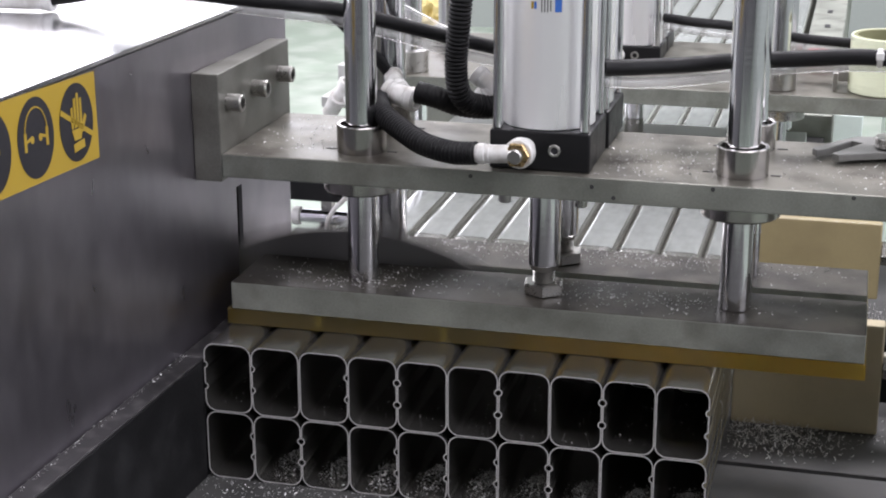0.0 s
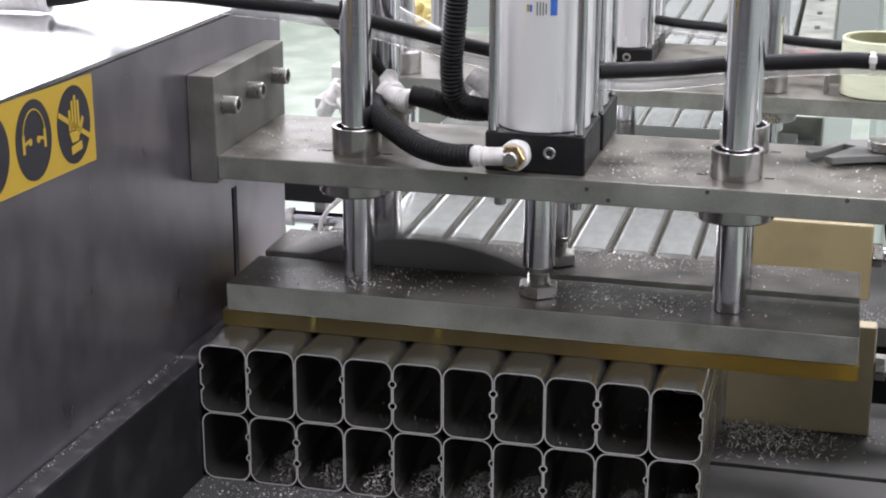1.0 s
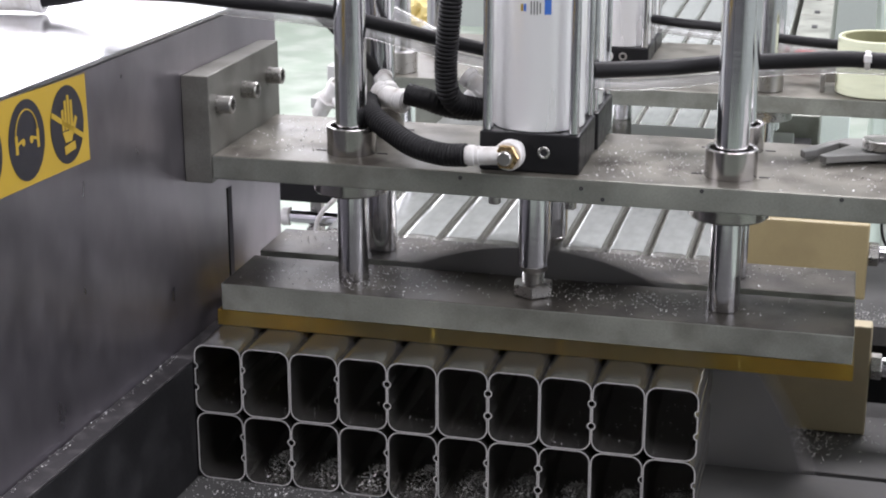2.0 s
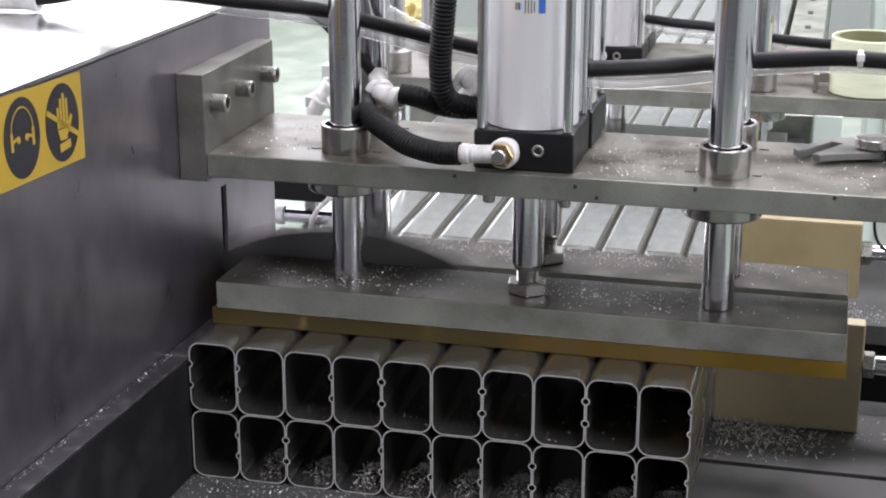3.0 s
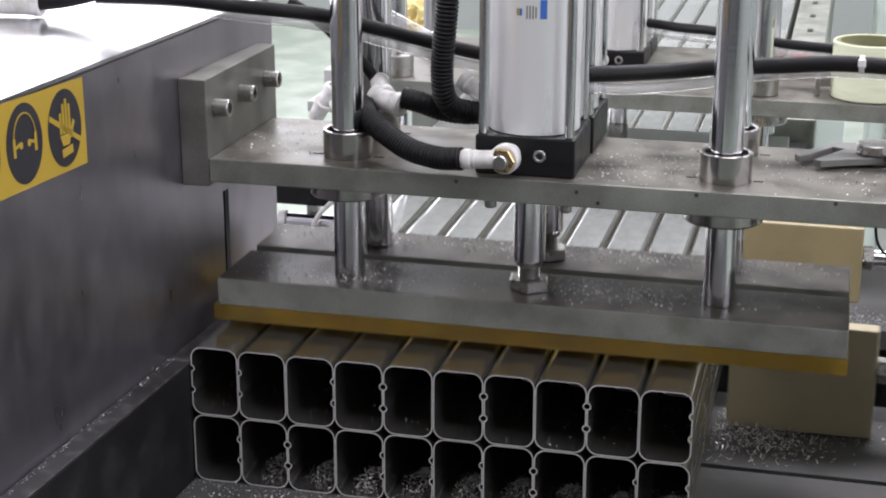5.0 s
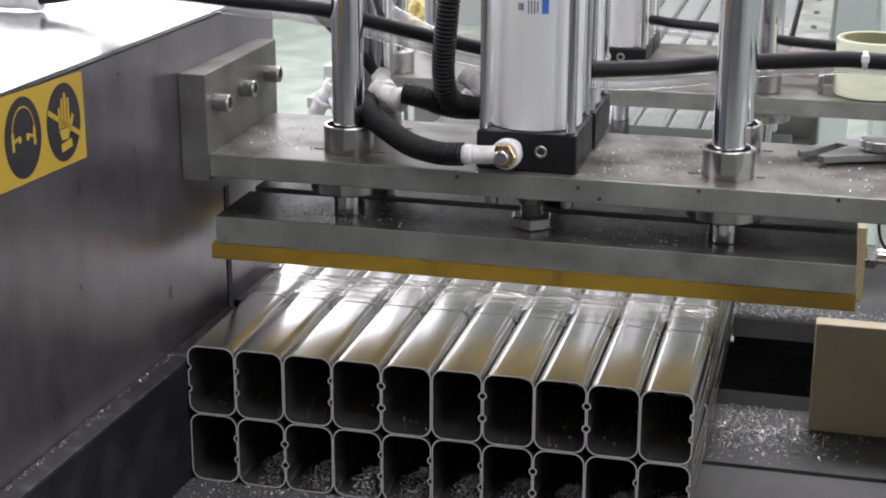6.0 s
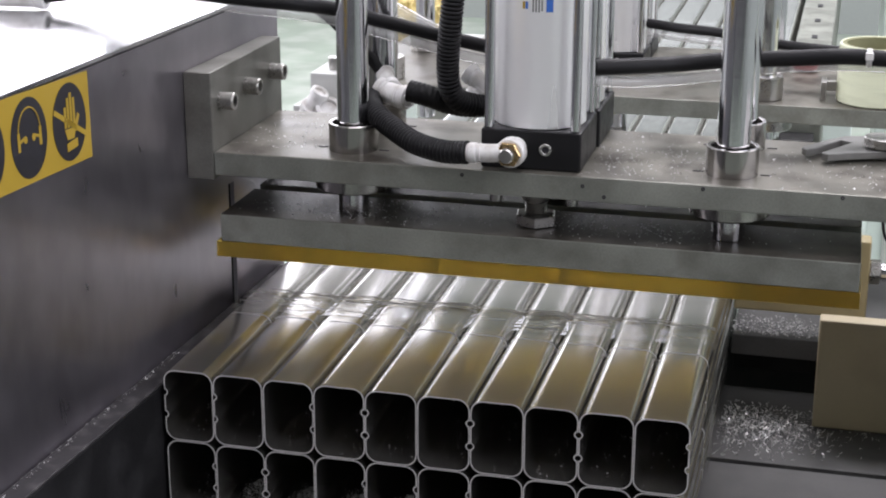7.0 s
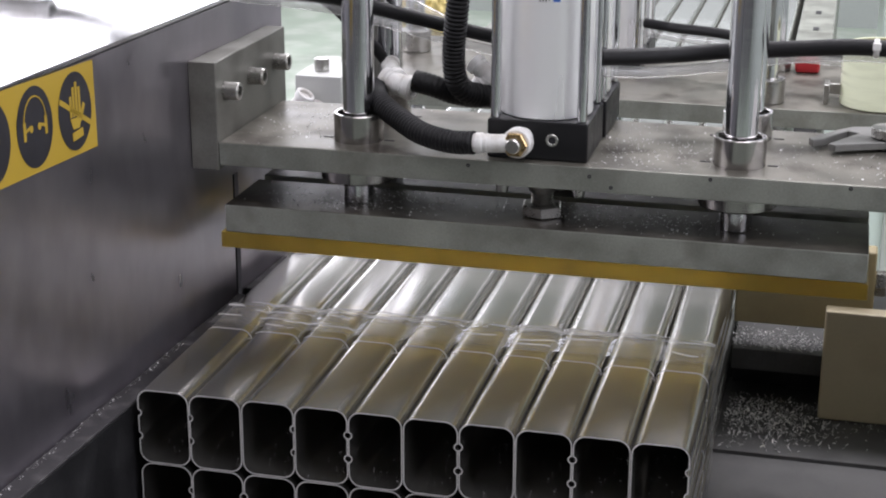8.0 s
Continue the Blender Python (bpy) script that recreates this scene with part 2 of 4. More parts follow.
def hose_shape(points, r, rib=0.0, pitch=0.0037, n=20, steps=10):
    """A hose swept along the points; with rib it is corrugated."""
    path = spline(points, steps)
    if rib:
        length = sum((b - a).length for a, b in zip(path, path[1:]))
        count = int(length / pitch) * 4
        dense, acc, k, want = [path[0]], 0.0, 0, length / count
        for a, b in zip(path, path[1:]):
            seg = (b - a).length
            while acc + seg >= want * (len(dense)) and len(dense) < count:
                dense.append(a.lerp(b, (want * len(dense) - acc) / seg))
            acc += seg
        path = dense
    bm = bmesh.new()
    up, rings = Vector((0.1, 0.3, 1)), []
    for i, c in enumerate(path):
        tan = (path[min(i + 1, len(path) - 1)] - path[max(i - 1, 0)]).normalized()
        side = tan.cross(up).normalized()
        up = side.cross(tan).normalized()
        rr = r + (rib * (0.5, 1, 0.5, -1)[i % 4] if rib else 0)
        rings.append([bm.verts.new(c + rr * (side * math.cos(2 * math.pi * j / n) + up * math.sin(2 * math.pi * j / n))) for j in range(n)])
    for a, b in zip(rings, rings[1:]):
        for j in range(n):
            bm.faces.new((a[j], a[(j + 1) % n], b[(j + 1) % n], b[j]))
    bm.faces.new(rings[0][::-1])
    bm.faces.new(rings[-1])
    return bm


def along(p, d):
    """A pose at p whose z axis points along d."""
    return Matrix.Translation(p) @ Vector(d).to_track_quat("Z", "Y").to_matrix().to_4x4()


def swarf_shape(spots, seed, size=(0.0012, 0.005), flat=0.6, wide=0.0005):
    """Loose curled slivers of metal, one at each spot."""
    rng = random.Random(seed)
    verts, faces = [], []
    for p in spots:
        p = Vector(p)
        a = rng.uniform(0, math.tau)
        d = Vector((math.cos(a), math.sin(a), rng.uniform(-flat, flat))).normalized()
        w = d.cross(Vector((rng.uniform(-1, 1), rng.uniform(-1, 1), 1.2))).normalized()
        u = d.cross(w)
        ln, wd = rng.uniform(*size), rng.uniform(0.0001, wide)
        k = len(verts)
        for s, h in ((-0.5, 0.0), (0.0, 0.22), (0.5, 0.0)):
            q = p + d * ln * s + u * ln * h * rng.choice((-1, 1)) + Vector((0, 0, 0.0006))
            verts += [q - w * wd, q + w * wd]
        faces += [(k, k + 1, k + 3, k + 2), (k + 2, k + 3, k + 5, k + 4)]
    bm = bmesh.new()
    vs = [bm.verts.new(v) for v in verts]
    for f in faces:
        bm.faces.new([vs[i] for i in f])
    return bm

# the hall -----------------------------------------------------------------
FLOOR = -0.95


def wall_with_window(name, m, length, height, w0, w1, h0, h1, material=M_ROOM, thick=0.25):
    """A wall in its own xz plane with one window opening, in four butted pieces."""
    bm = bmesh.new()
    for x0, x1, z0, z1 in ((0, w0, 0, height), (w1, length, 0, height), (w0, w1, 0, h0), (w0, w1, h1, height)):
        box(x0, x1, 0, thick, z0, z1, 0, bm=bm)
    bmesh.ops.transform(bm, verts=bm.verts, matrix=m)
    wall = solid(name, bm, material, "painted plaster hall wall with a wide window", "wall", kind="structure")
    win = thing("window_1", "wide factory window with grey metal frame", "window", kind="structure")
    for i in range(5):
        x = w0 + (w1 - w0) * i / 4
        b = box(max(w0, x - 0.03), min(w1, x + 0.03), 0.08, 0.14, h0, h1, 0.004)
        bmesh.ops.transform(b, verts=b.verts, matrix=m)
        part("window_frame", b, M_ALU, win)
    return wall


def build_hall():
    solid("floor", box(-4.25, 4.25, -5.25, 7.25, FLOOR - 0.1, FLOOR, 0), M_FLOOR, "green epoxy factory floor with painted pale reflections", "floor", kind="structure")
    bm = bmesh.new()
    for x0, x1, y0, y1 in ((-4.25, -1.0, -5.25, 7.25), (-1.0, 4.25, -5.25, -2.05), (-1.0, -0.25, -2.05, -0.55), (2.75, 4.25, -2.05, -0.55),
                           (-1.0, 4.25, -0.55, 2.15), (2.0, 4.25, 2.15, 3.65), (-1.0, 4.25, 3.65, 7.25)):
        box(x0, x1, y0, y1, 3.4, 3.6, 0, bm=bm)
    solid("ceiling", bm, M_ROOM, "white painted hall ceiling with openings for the added overhead lamps", "ceiling", kind="structure")
    h = 3.4 - FLOOR
    wall_with_window("wall_north", pose(-4, 7.0, FLOOR), 8, h, 0.2, 2.3, 1.55, 3.85, M_GREEN)
    solid("wall_south", box(-4, 4, -5.25, -5.0, FLOOR, 3.4, 0), M_SOUTH, "unseen hall wall, kept dark to dim the front light", "wall", kind="structure")
    wall_with_window("wall_east", pose(4, 7.0, FLOOR, 0, 0, -90), 12, h, 4.8, 9.8, 1.7, 3.6, M_GREEN)
    wall_with_window("wall_west", pose(-4, -5.0, FLOOR, 0, 0, 90), 12, h, 2.1, 11.7, 2.0, 3.7)


# the saw cabinet and the table -----------------------------------------------
SLOT = 0.1465          # the plane of the saw blade
TABLE = -0.1315        # the top of the table
CAB = Matrix.Translation((-0.0213, 0.05, 0)) @ Matrix.Rotation(math.atan(-0.034), 4, "Z")   # face of the cabinet: local x = 0


def cab_part(name, bm, material, parent, label="", smooth=True):
    bmesh.ops.transform(bm, verts=bm.verts, matrix=CAB)
    return part(name, bm, material, parent, label, smooth)


def build_cabinet():
    cab = thing("saw_cabinet", "grey brushed steel saw cabinet with a bright stainless lid", "machine cabinet")
    s0, s1, top = 0.0885, 0.1015, 0.2695
    for y0, y1, z0, z1 in ((-1.0, s0, -0.75, top), (s1, 0.225, -0.75, top), (s0, s1, 0.105, top), (s0, s1, -0.75, -0.62)):
        cab_part("side_panel", box(-0.004, 0, y0, y1, z0, z1, 0), M_WALLPAINT, cab)
    # Dark sheet added behind the opening in place of its shade.
    cab_part("slot_shade_sheet", box(-0.2, -0.0043, 0.1036, 0.105, -0.74, top - 0.01, 0), M_DARK, cab, "added dark sheet that keeps the blade slot dark")
    cab_part("end_panel", box(-0.95, -0.0042, 0.221, 0.225, -0.75, top, 0), M_WALLPAINT, cab)
    cab_part("end_panel", box(-0.95, -0.0042, -1.0, -0.996, -0.75, top, 0), M_WALLPAINT, cab)
    cab_part("back_panel", box(-0.954, -0.9502, -1.0, 0.225, -0.75, top, 0), M_WALLPAINT, cab)
    lid = box(-0.956, 0.0005, -1.003, 0.228, top + 0.0012, top + 0.0052, 0.0008)
    cab_part("lid", lid, M_LID, cab, "bright brushed stainless lid")
    # Dark strip paints the shaded gap between lid and body.
    cab_part("gap_strip", box(-0.95, -0.0022, -0.998, 0.223, top + 0.0002, top + 0.0011, 0), M_INK, cab, "dark strip for the shaded gap under the lid")
    for x in (-0.9, -0.1):
        for y in (-0.9, 0.15):
            cab_part("foot", rod_shape(0.03, FLOOR, -0.7505, pose(x, y, 0)), M_STEEL, cab)
    return cab


def build_fence():
    """The guide rail between the cabinet and the bars, with a slot for the blade."""
    fence = thing("side_fence", "dark steel guide fence along the cabinet, dusted with swarf", "fence")

    def prism(pts, z0, z1):
        bm = bmesh.new()
        lo = [bm.verts.new((x, y, z0)) for x, y in pts]
        hi = [bm.verts.new((x, y, z1)) for x, y in pts]
        bm.faces.new(lo[::-1])
        bm.faces.new(hi)
        for i in range(4):
            j = (i + 1) % 4
            bm.faces.new((lo[i], lo[j], hi[j], hi[i]))
        bmesh.ops.bevel(bm, geom=bm.edges[:], offset=0.001, segments=1, affect="EDGES")
        return bm

    zt = -0.0165
    part("rail", prism(((-0.0012, 0.0), (-0.0228, 0.0), (-0.0532, -0.90), (-0.0375, -0.90))[::-1], TABLE, zt - 0.0015), M_DARK, fence)
    part("rail_cap", prism(((-0.0008, 0.0), (-0.0228, 0.0), (-0.0532, -0.90), (-0.0371, -0.90))[::-1], zt - 0.0014, zt + 0.0015), M_WORN, fence, "worn grey steel cap strip")
    part("rail", prism(((-0.0012, 0.002), (-0.0012, 0.138), (-0.0181, 0.138), (-0.0226, 0.002)), TABLE, zt - 0.0015), M_DARK, fence)
    part("rail_cap", prism(((-0.0008, 0.0012), (-0.0008, 0.138), (-0.0181, 0.138), (-0.0226, 0.0012)), zt - 0.0014, zt + 0.0015), M_WORN, fence, "worn grey steel cap strip")
    part("rail", prism(((-0.0012, 0.155), (-0.0012, 0.26), (-0.0140, 0.26), (-0.0175, 0.155)), TABLE, zt - 0.0015), M_DARK, fence)
    part("rail_cap", prism(((-0.0008, 0.155), (-0.0008, 0.26), (-0.0140, 0.26), (-0.0175, 0.155)), zt - 0.0014, zt + 0.0015), M_WORN, fence, "worn grey steel cap strip")
    return fence


def build_table():
    table = thing("saw_table", "oiled dark cast iron saw table with a blade slot", "machine table")
    part("front_top", box(-0.06, 1.0, -0.75, 0.1425, TABLE - 0.03, TABLE, 0.001), M_TABLE, table)
    part("rear_top", box(-0.006, 1.0, 0.1505, 0.292, TABLE - 0.03, TABLE, 0.001), M_TABLE, table)
    part("base", box(0.6, 0.98, -0.7, 0.1, FLOOR, TABLE - 0.0305, 0.003), M_PALE, table, "pale painted machine base")
    part("base", box(-0.04, 0.58, -0.7, -0.25, FLOOR, TABLE - 0.0305, 0.003), M_PALE, table)
    # Dark sheet added below the opening in place of its shade.
    part("dark_gap_floor", box(-0.006, 1.0, 0.16, 0.355, TABLE - 0.25, TABLE - 0.24, 0.002), M_DARK, table, "added dark sheet that keeps the gap below black")
    part("rear_ledge", box(-0.006, 1.0, 0.2925, 0.36, TABLE - 0.06, TABLE - 0.012, 0.001), M_TABLE, table)
    # More dark sheets, added to block the bright floor behind the table.
    part("back_panel", box(-0.006, 1.0, 0.475, 0.483, -0.6, -0.1345, 0.001), M_DARK, table, "added dark panel that keeps the gap behind black")
    part("back_panel", box(0.4535, 1.0, 0.475, 0.483, -0.134, -0.102, 0.001), M_DARK, table)
    part("dark_gap_wall", box(1.0005, 1.01, 0.0, 0.62, -0.6, TABLE - 0.031, 0.001), M_DARK, table)
    return table


def build_sticker():
    """The safety sticker on the cabinet: yellow, with black discs and pictograms."""
    st = thing("safety_sticker", "yellow safety sticker with black pictogram discs", "sticker")
    slope = -0.03

    def flat(pts, lift):
        bm = bmesh.new()
        vs = [bm.verts.new((lift, y, z + slope * (y + 0.15))) for y, z in pts]
        bm.faces.new(vs)
        r = bmesh.ops.extrude_face_region(bm, geom=bm.faces[:])
        bmesh.ops.translate(bm, verts=[v for v in r["geom"] if isinstance(v, bmesh.types.BMVert)], vec=(0.0003, 0, 0))
        bmesh.ops.recalc_face_normals(bm, faces=bm.faces)
        return bm

    def disc(y, z, ry, rz, n=40):
        return [(y + ry * math.cos(i * math.tau / n), z + rz * math.sin(i * math.tau / n)) for i in range(n)]

    def bar(a, b, w):
        a, b = Vector(a), Vector(b)
        s = (b - a).normalized()
        s = Vector((-s.y, s.x)) * w / 2
        return [tuple(a - s), tuple(b - s), tuple(b + s), tuple(a + s)]

    zc = 0.2325
    cab_part("backing", flat([(-0.44, zc - 0.0345), (-0.172, zc - 0.0345), (-0.172, zc + 0.0345), (-0.44, zc + 0.0345)], 0.0002), M_YELLOW, st)
    c1, c2, c3 = -0.2045, -0.2645, -0.3245
    discs = {}
    for c in (c1, c2, c3):
        discs[c] = cab_part("disc", flat(disc(c, zc, 0.0255, 0.0305), 0.0006), M_INK, st, "black disc", False)
    yel = []
    # the crossed-out open hand
    for i, (dy, top) in enumerate(((-0.0085, 0.0125), (-0.003, 0.019), (0.0025, 0.0225), (0.008, 0.018))):
        yel.append(bar((c1 + dy, zc - 0.004), (c1 + dy, zc + top), 0.0038))
    yel.append([(c1 - 0.0105, zc - 0.005), (c1 + 0.010, zc - 0.005), (c1 + 0.006, zc - 0.0135), (c1 - 0.006, zc - 0.0135)])
    yel.append(bar((c1 + 0.008, zc - 0.008), (c1 + 0.0165, zc + 0.004), 0.0042))
    yel.append(bar((c1 - 0.0285, zc + 0.0115), (c1 + 0.0285, zc - 0.0135), 0.0042))
    yel.append(bar((c1 - 0.008, zc - 0.0195), (c1 + 0.012, zc - 0.0175), 0.0065))
    # ear defenders on a dark head
    for k in range(12):
        a0, a1 = math.pi * k / 12, math.pi * (k + 1) / 12
        yel.append(bar((c2 + 0.019 * math.cos(a0), zc + 0.004 + 0.019 * math.sin(a0)), (c2 + 0.019 * math.cos(a1), zc + 0.004 + 0.019 * math.sin(a1)), 0.0011))
    for s in (-1, 1):
        yel.append(bar((c2 + s * 0.0185, zc - 0.008), (c2 + s * 0.0185, zc + 0.006), 0.004))
        yel.append(bar((c2 + s * 0.0165, zc - 0.001), (c2 + s * 0.008, zc + 0.001), 0.0022))
        yel.append(disc(c2 + s * 0.007, zc - 0.0005, 0.0028, 0.0028, 14))
    yel.append(bar((c3 - 0.012, zc), (c3 + 0.012, zc), 0.004))
    for p in yel:
        mid = c1 if p[0][0] > -0.2345 else c2 if p[0][0] > -0.2945 else c3
        p = [(mid + 0.82 * (y - mid), z) for y, z in p]
        cab_part("pictogram", flat(p, 0.001), M_YELLOW, discs[mid], "yellow pictogram stroke", False)
    return st


# bars ---------------------------------------------------------------------
PITCH, ROW = 0.045, 0.0655
BOSS = ("LLRRLRLRLR", "RRLRRRRLRR")     # the side on which each bar has its two screw grooves


def bar_outline(side):
    """Outer and inner outline of the extrusion: rounded, with two screw grooves in one wall."""
    w, h, r, t, g = 0.0447, 0.0651, 0.0105, 0.00105, 0.0025
    pts = []          # outer x, z and inner x, z

    def corner(cx, cz, a0):
        for i in range(7):
            c, n = math.cos(radians(a0 + 15 * i)), math.sin(radians(a0 + 15 * i))
            pts.append((cx + r * c, cz + r * n, cx + (r - t) * c, cz + (r - t) * n))

    corner(w / 2 - r, h / 2 - r, 0)
    corner(-w / 2 + r, h / 2 - r, 90)
    for zc in (0.0115, -0.0090):
        for i in range(9):
            a, b = radians(90 - 180 * i / 8), radians(72 - 144 * i / 8)
            pts.append((-w / 2 + g * math.cos(a), zc + g * math.sin(a), -w / 2 + (g + t) * math.cos(b), zc + (g + t) * math.sin(b)))
    corner(-w / 2 + r, -h / 2 + r, 180)
    corner(w / 2 - r, -h / 2 + r, 270)
    s = -1 if side == "R" else 1
    return [(s * p[0], p[1]) for p in pts], [(s * p[2], p[3]) for p in pts]


def bar_meshes(side, y0, y1):
    """The drawn walls of a bar, and the bright sawn faces at its two ends."""
    outer, inner = bar_outline(side)
    n = len(outer)
    out = []
    for kind, material, ends in (("profile", M_TUBE, 0), ("sawn_end", M_CUT, 1), ("sawn_end", M_CUT, 2)):
        bm = bmesh.new()
        oa, ob = ([bm.verts.new((x, y, z)) for x, z in outer] for y in (y0, y1))
        ia, ib = ([bm.verts.new((x, y, z)) for x, z in inner] for y in (y0, y1))
        for i in range(n):
            j = (i + 1) % n
            if kind == "profile":
                bm.faces.new((oa[i], oa[j], ob[j], ob[i])).smooth = True
                bm.faces.new((ia[j], ia[i], ib[i], ib[j])).smooth = True
            elif ends == 1:
                bm.faces.new((oa[j], oa[i], ia[i], ia[j]))
            else:
                bm.faces.new((ob[i], ob[j], ib[j], ib[i]))
        bmesh.ops.delete(bm, geom=[v for v in bm.verts if not v.link_faces], context="VERTS")
        bmesh.ops.recalc_face_normals(bm, faces=bm.faces)
        me = bpy.data.meshes.new(kind)
        bm.to_mesh(me)
        bm.free()
        me.materials.append(material)
        out.append(me)
    return out


def film_mesh(side):
    """White protective film over the upper face of a bar."""
    bm = bmesh.new()
    ys = [0.368 + 0.045 * i for i in range(60)]
    rows = []
    for y in ys:
        row = []
        for x, z in bar_outline(side)[0][4:10]:
            d = 0.0004 + 0.00025 * max(0, noise.noise(Vector((x * 50, y * 9, 1 if side == "L" else 6))))
            a = Vector((x, 0, z - 0.0215)).normalized()
            row.append(bm.verts.new((x + a.x * d, y, z + a.z * d)))
        rows.append(row)
    for a, b in zip(rows, rows[1:]):
        for i in range(5):
            bm.faces.new((a[i], a[i + 1], b[i + 1], b[i])).smooth = True
    bmesh.ops.recalc_face_normals(bm, faces=bm.faces)
    me = bpy.data.meshes.new("protective_film")
    bm.to_mesh(me)
    bm.free()
    me.materials.append(M_PROTECT)
    return me


BUNDLE = []      # everything that is fed forward with the bars


def build_bars():
    rng = random.Random(4)
    front = {s: bar_meshes(s, 0.0, SLOT - 0.0013) for s in "LR"}
    rear = {s: bar_meshes(s, SLOT + 0.0013, 3.1) for s in "LR"}
    film = {s: film_mesh(s) for s in "LR"}
    for row in range(2):
        for k in range(10):
            s = BOSS[row][k]
            x, z = PITCH * (k + 0.5), -0.0327 - ROW * row
            for name, meshes, label, group, dy in (
                    ("cut_bar", front, "freshly sawn short length of rectangular aluminium tube", "sawn tube lengths", rng.uniform(-0.0006, 0.0006)),
                    ("long_bar", rear, "long rectangular aluminium tube with rounded corners in a bundle", "long tubes in the bundle", 0)):
                bar = thing(name, label, "aluminium tube", group, (x, dy, z))
                for me in meshes[s]:
                    new(me.name.split(".")[0], me).parent = bar
                if name == "long_bar" and row == 0:
                    new("protective_film", film[s]).parent = bar
                BUNDLE.append(bar)


def build_bundle_tape():
    """Clear packing tape wrapped round the bundle, sagging into the grooves."""
    rng = random.Random(9)
    top, side = bmesh.new(), bmesh.new()
    rows = []
    ny, y0, y1 = 130, 0.160, 0.216
    xs = [i * 0.45 / 240 for i in range(241)]
    # creases: (middle x, y there, slope, half length, height, phase), crowded towards the rear edge
    creases = []
    for i in range(90):
        back = rng.random() < 0.72
        y = y1 - 0.002 - 0.017 * rng.random() ** 1.3 if back else rng.uniform(y0 + 0.006, y1 - 0.018)
        creases.append((rng.uniform(0, 0.45), y, rng.gauss(0, 0.10), rng.uniform(0.012, 0.06), rng.uniform(0.0004, 0.0013) * (1 if back else 0.45), rng.uniform(0, 50)))
    for j in range(ny + 1):
        y = y0 + (y1 - y0) * j / ny
        line = []
        for x in xs:
            u = (x / PITCH) % 1.0
            sag = -0.0016 * max(0.0, 1 - min(u, 1 - u) / 0.14)
            w = 0.00006 * noise.noise(Vector((x * 40, y * 50, 0.3))) + 0.0005 * math.exp(-((y - y0) / 0.0013) ** 2)
            for xc, yc, slope, half, high, ph in creases:
                u = (x - xc) / half
                if abs(u) < 1:
                    d = y - yc - slope * (x - xc) - 0.003 * noise.noise(Vector((x * 22, ph, 1.0)))
                    if abs(d) < 0.002:
                        w += high * (1 - u * u) * math.exp(-(d / 0.0006) ** 2)
            skew = 0.012 * (x / 0.45 - 0.5)
            edge = 0.003 * noise.noise(Vector((x * 25, 3.0, 5))) if j in (0, ny) else 0
            line.append((x, y + skew + edge, 0.0011 + sag + w))
        for z in (-0.004, -0.012, -0.03, -0.06, -0.09, -0.125):
            line.append((0.4515 + 0.0012 * noise.noise(Vector((y * 120, z * 60, 1))) + 0.0008, y + 0.006 + 0.003 * noise.noise(Vector((z * 40, j * 0.4, 7))), z))
        rows.append(line)
    tape = thing("packing_tape", "wrinkled clear packing tape round the tube bundle", "packing tape")
    for name, bm, lo, hi in (("top_band", top, 0, len(xs)), ("side_band", side, len(xs) - 1, len(rows[0]))):
        grid = [[bm.verts.new(p) for p in line[lo:hi]] for line in rows]
        for a, b in zip(grid, grid[1:]):
            for i in range(len(a) - 1):
                bm.faces.new((a[i], a[i + 1], b[i + 1], b[i]))
        part(name, bm, M_FILM, tape)
    # bunched folds along the rear edge: narrow ribbons that stand off the band, whitened for glints
    for i in range(70):
        bm = bmesh.new()
        x0, n = rng.uniform(0.0, 0.43), rng.randint(5, 14)
        back = rng.random() < 0.75
        yc = y1 - 0.001 - 0.014 * rng.random() ** 1.4 if back else rng.uniform(y0 + 0.004, y1 - 0.016)
        slope, ph, wd = rng.gauss(0, 0.12), rng.uniform(0, 50), rng.uniform(0.0002, 0.0007)
        rib = []
        for k in range(n):
            x = min(0.4495, x0 + 0.0032 * k)
            y = yc + slope * (x - x0) + 0.012 * (x / 0.45 - 0.5) + 0.0022 * noise.noise(Vector((x * 40, ph, 2.0)))
            u = (x / PITCH) % 1.0
            z = 0.0022 - 0.0016 * max(0.0, 1 - min(u, 1 - u) / 0.14) + 0.0004 * noise.noise(Vector((x * 90, ph, 5.0)))
            e = wd * math.sin(math.pi * (k + 0.4) / (n - 0.2))
            rib.append([bm.verts.new((x, y - e, z - 0.0003)), bm.verts.new((x, y, z + 0.0006)), bm.verts.new((x, y + e, z - 0.0003))])
        for p, q in zip(rib, rib[1:]):
            for j in (0, 1):
                bm.faces.new((p[j], p[j + 1], q[j + 1], q[j]))
        part("fold", bm, M_FOLD_GLINT, tape)
    BUNDLE.append(tape)


# clamps -------------------------------------------------------------------
LIFT = []        # everything that rises with the two clamp plates


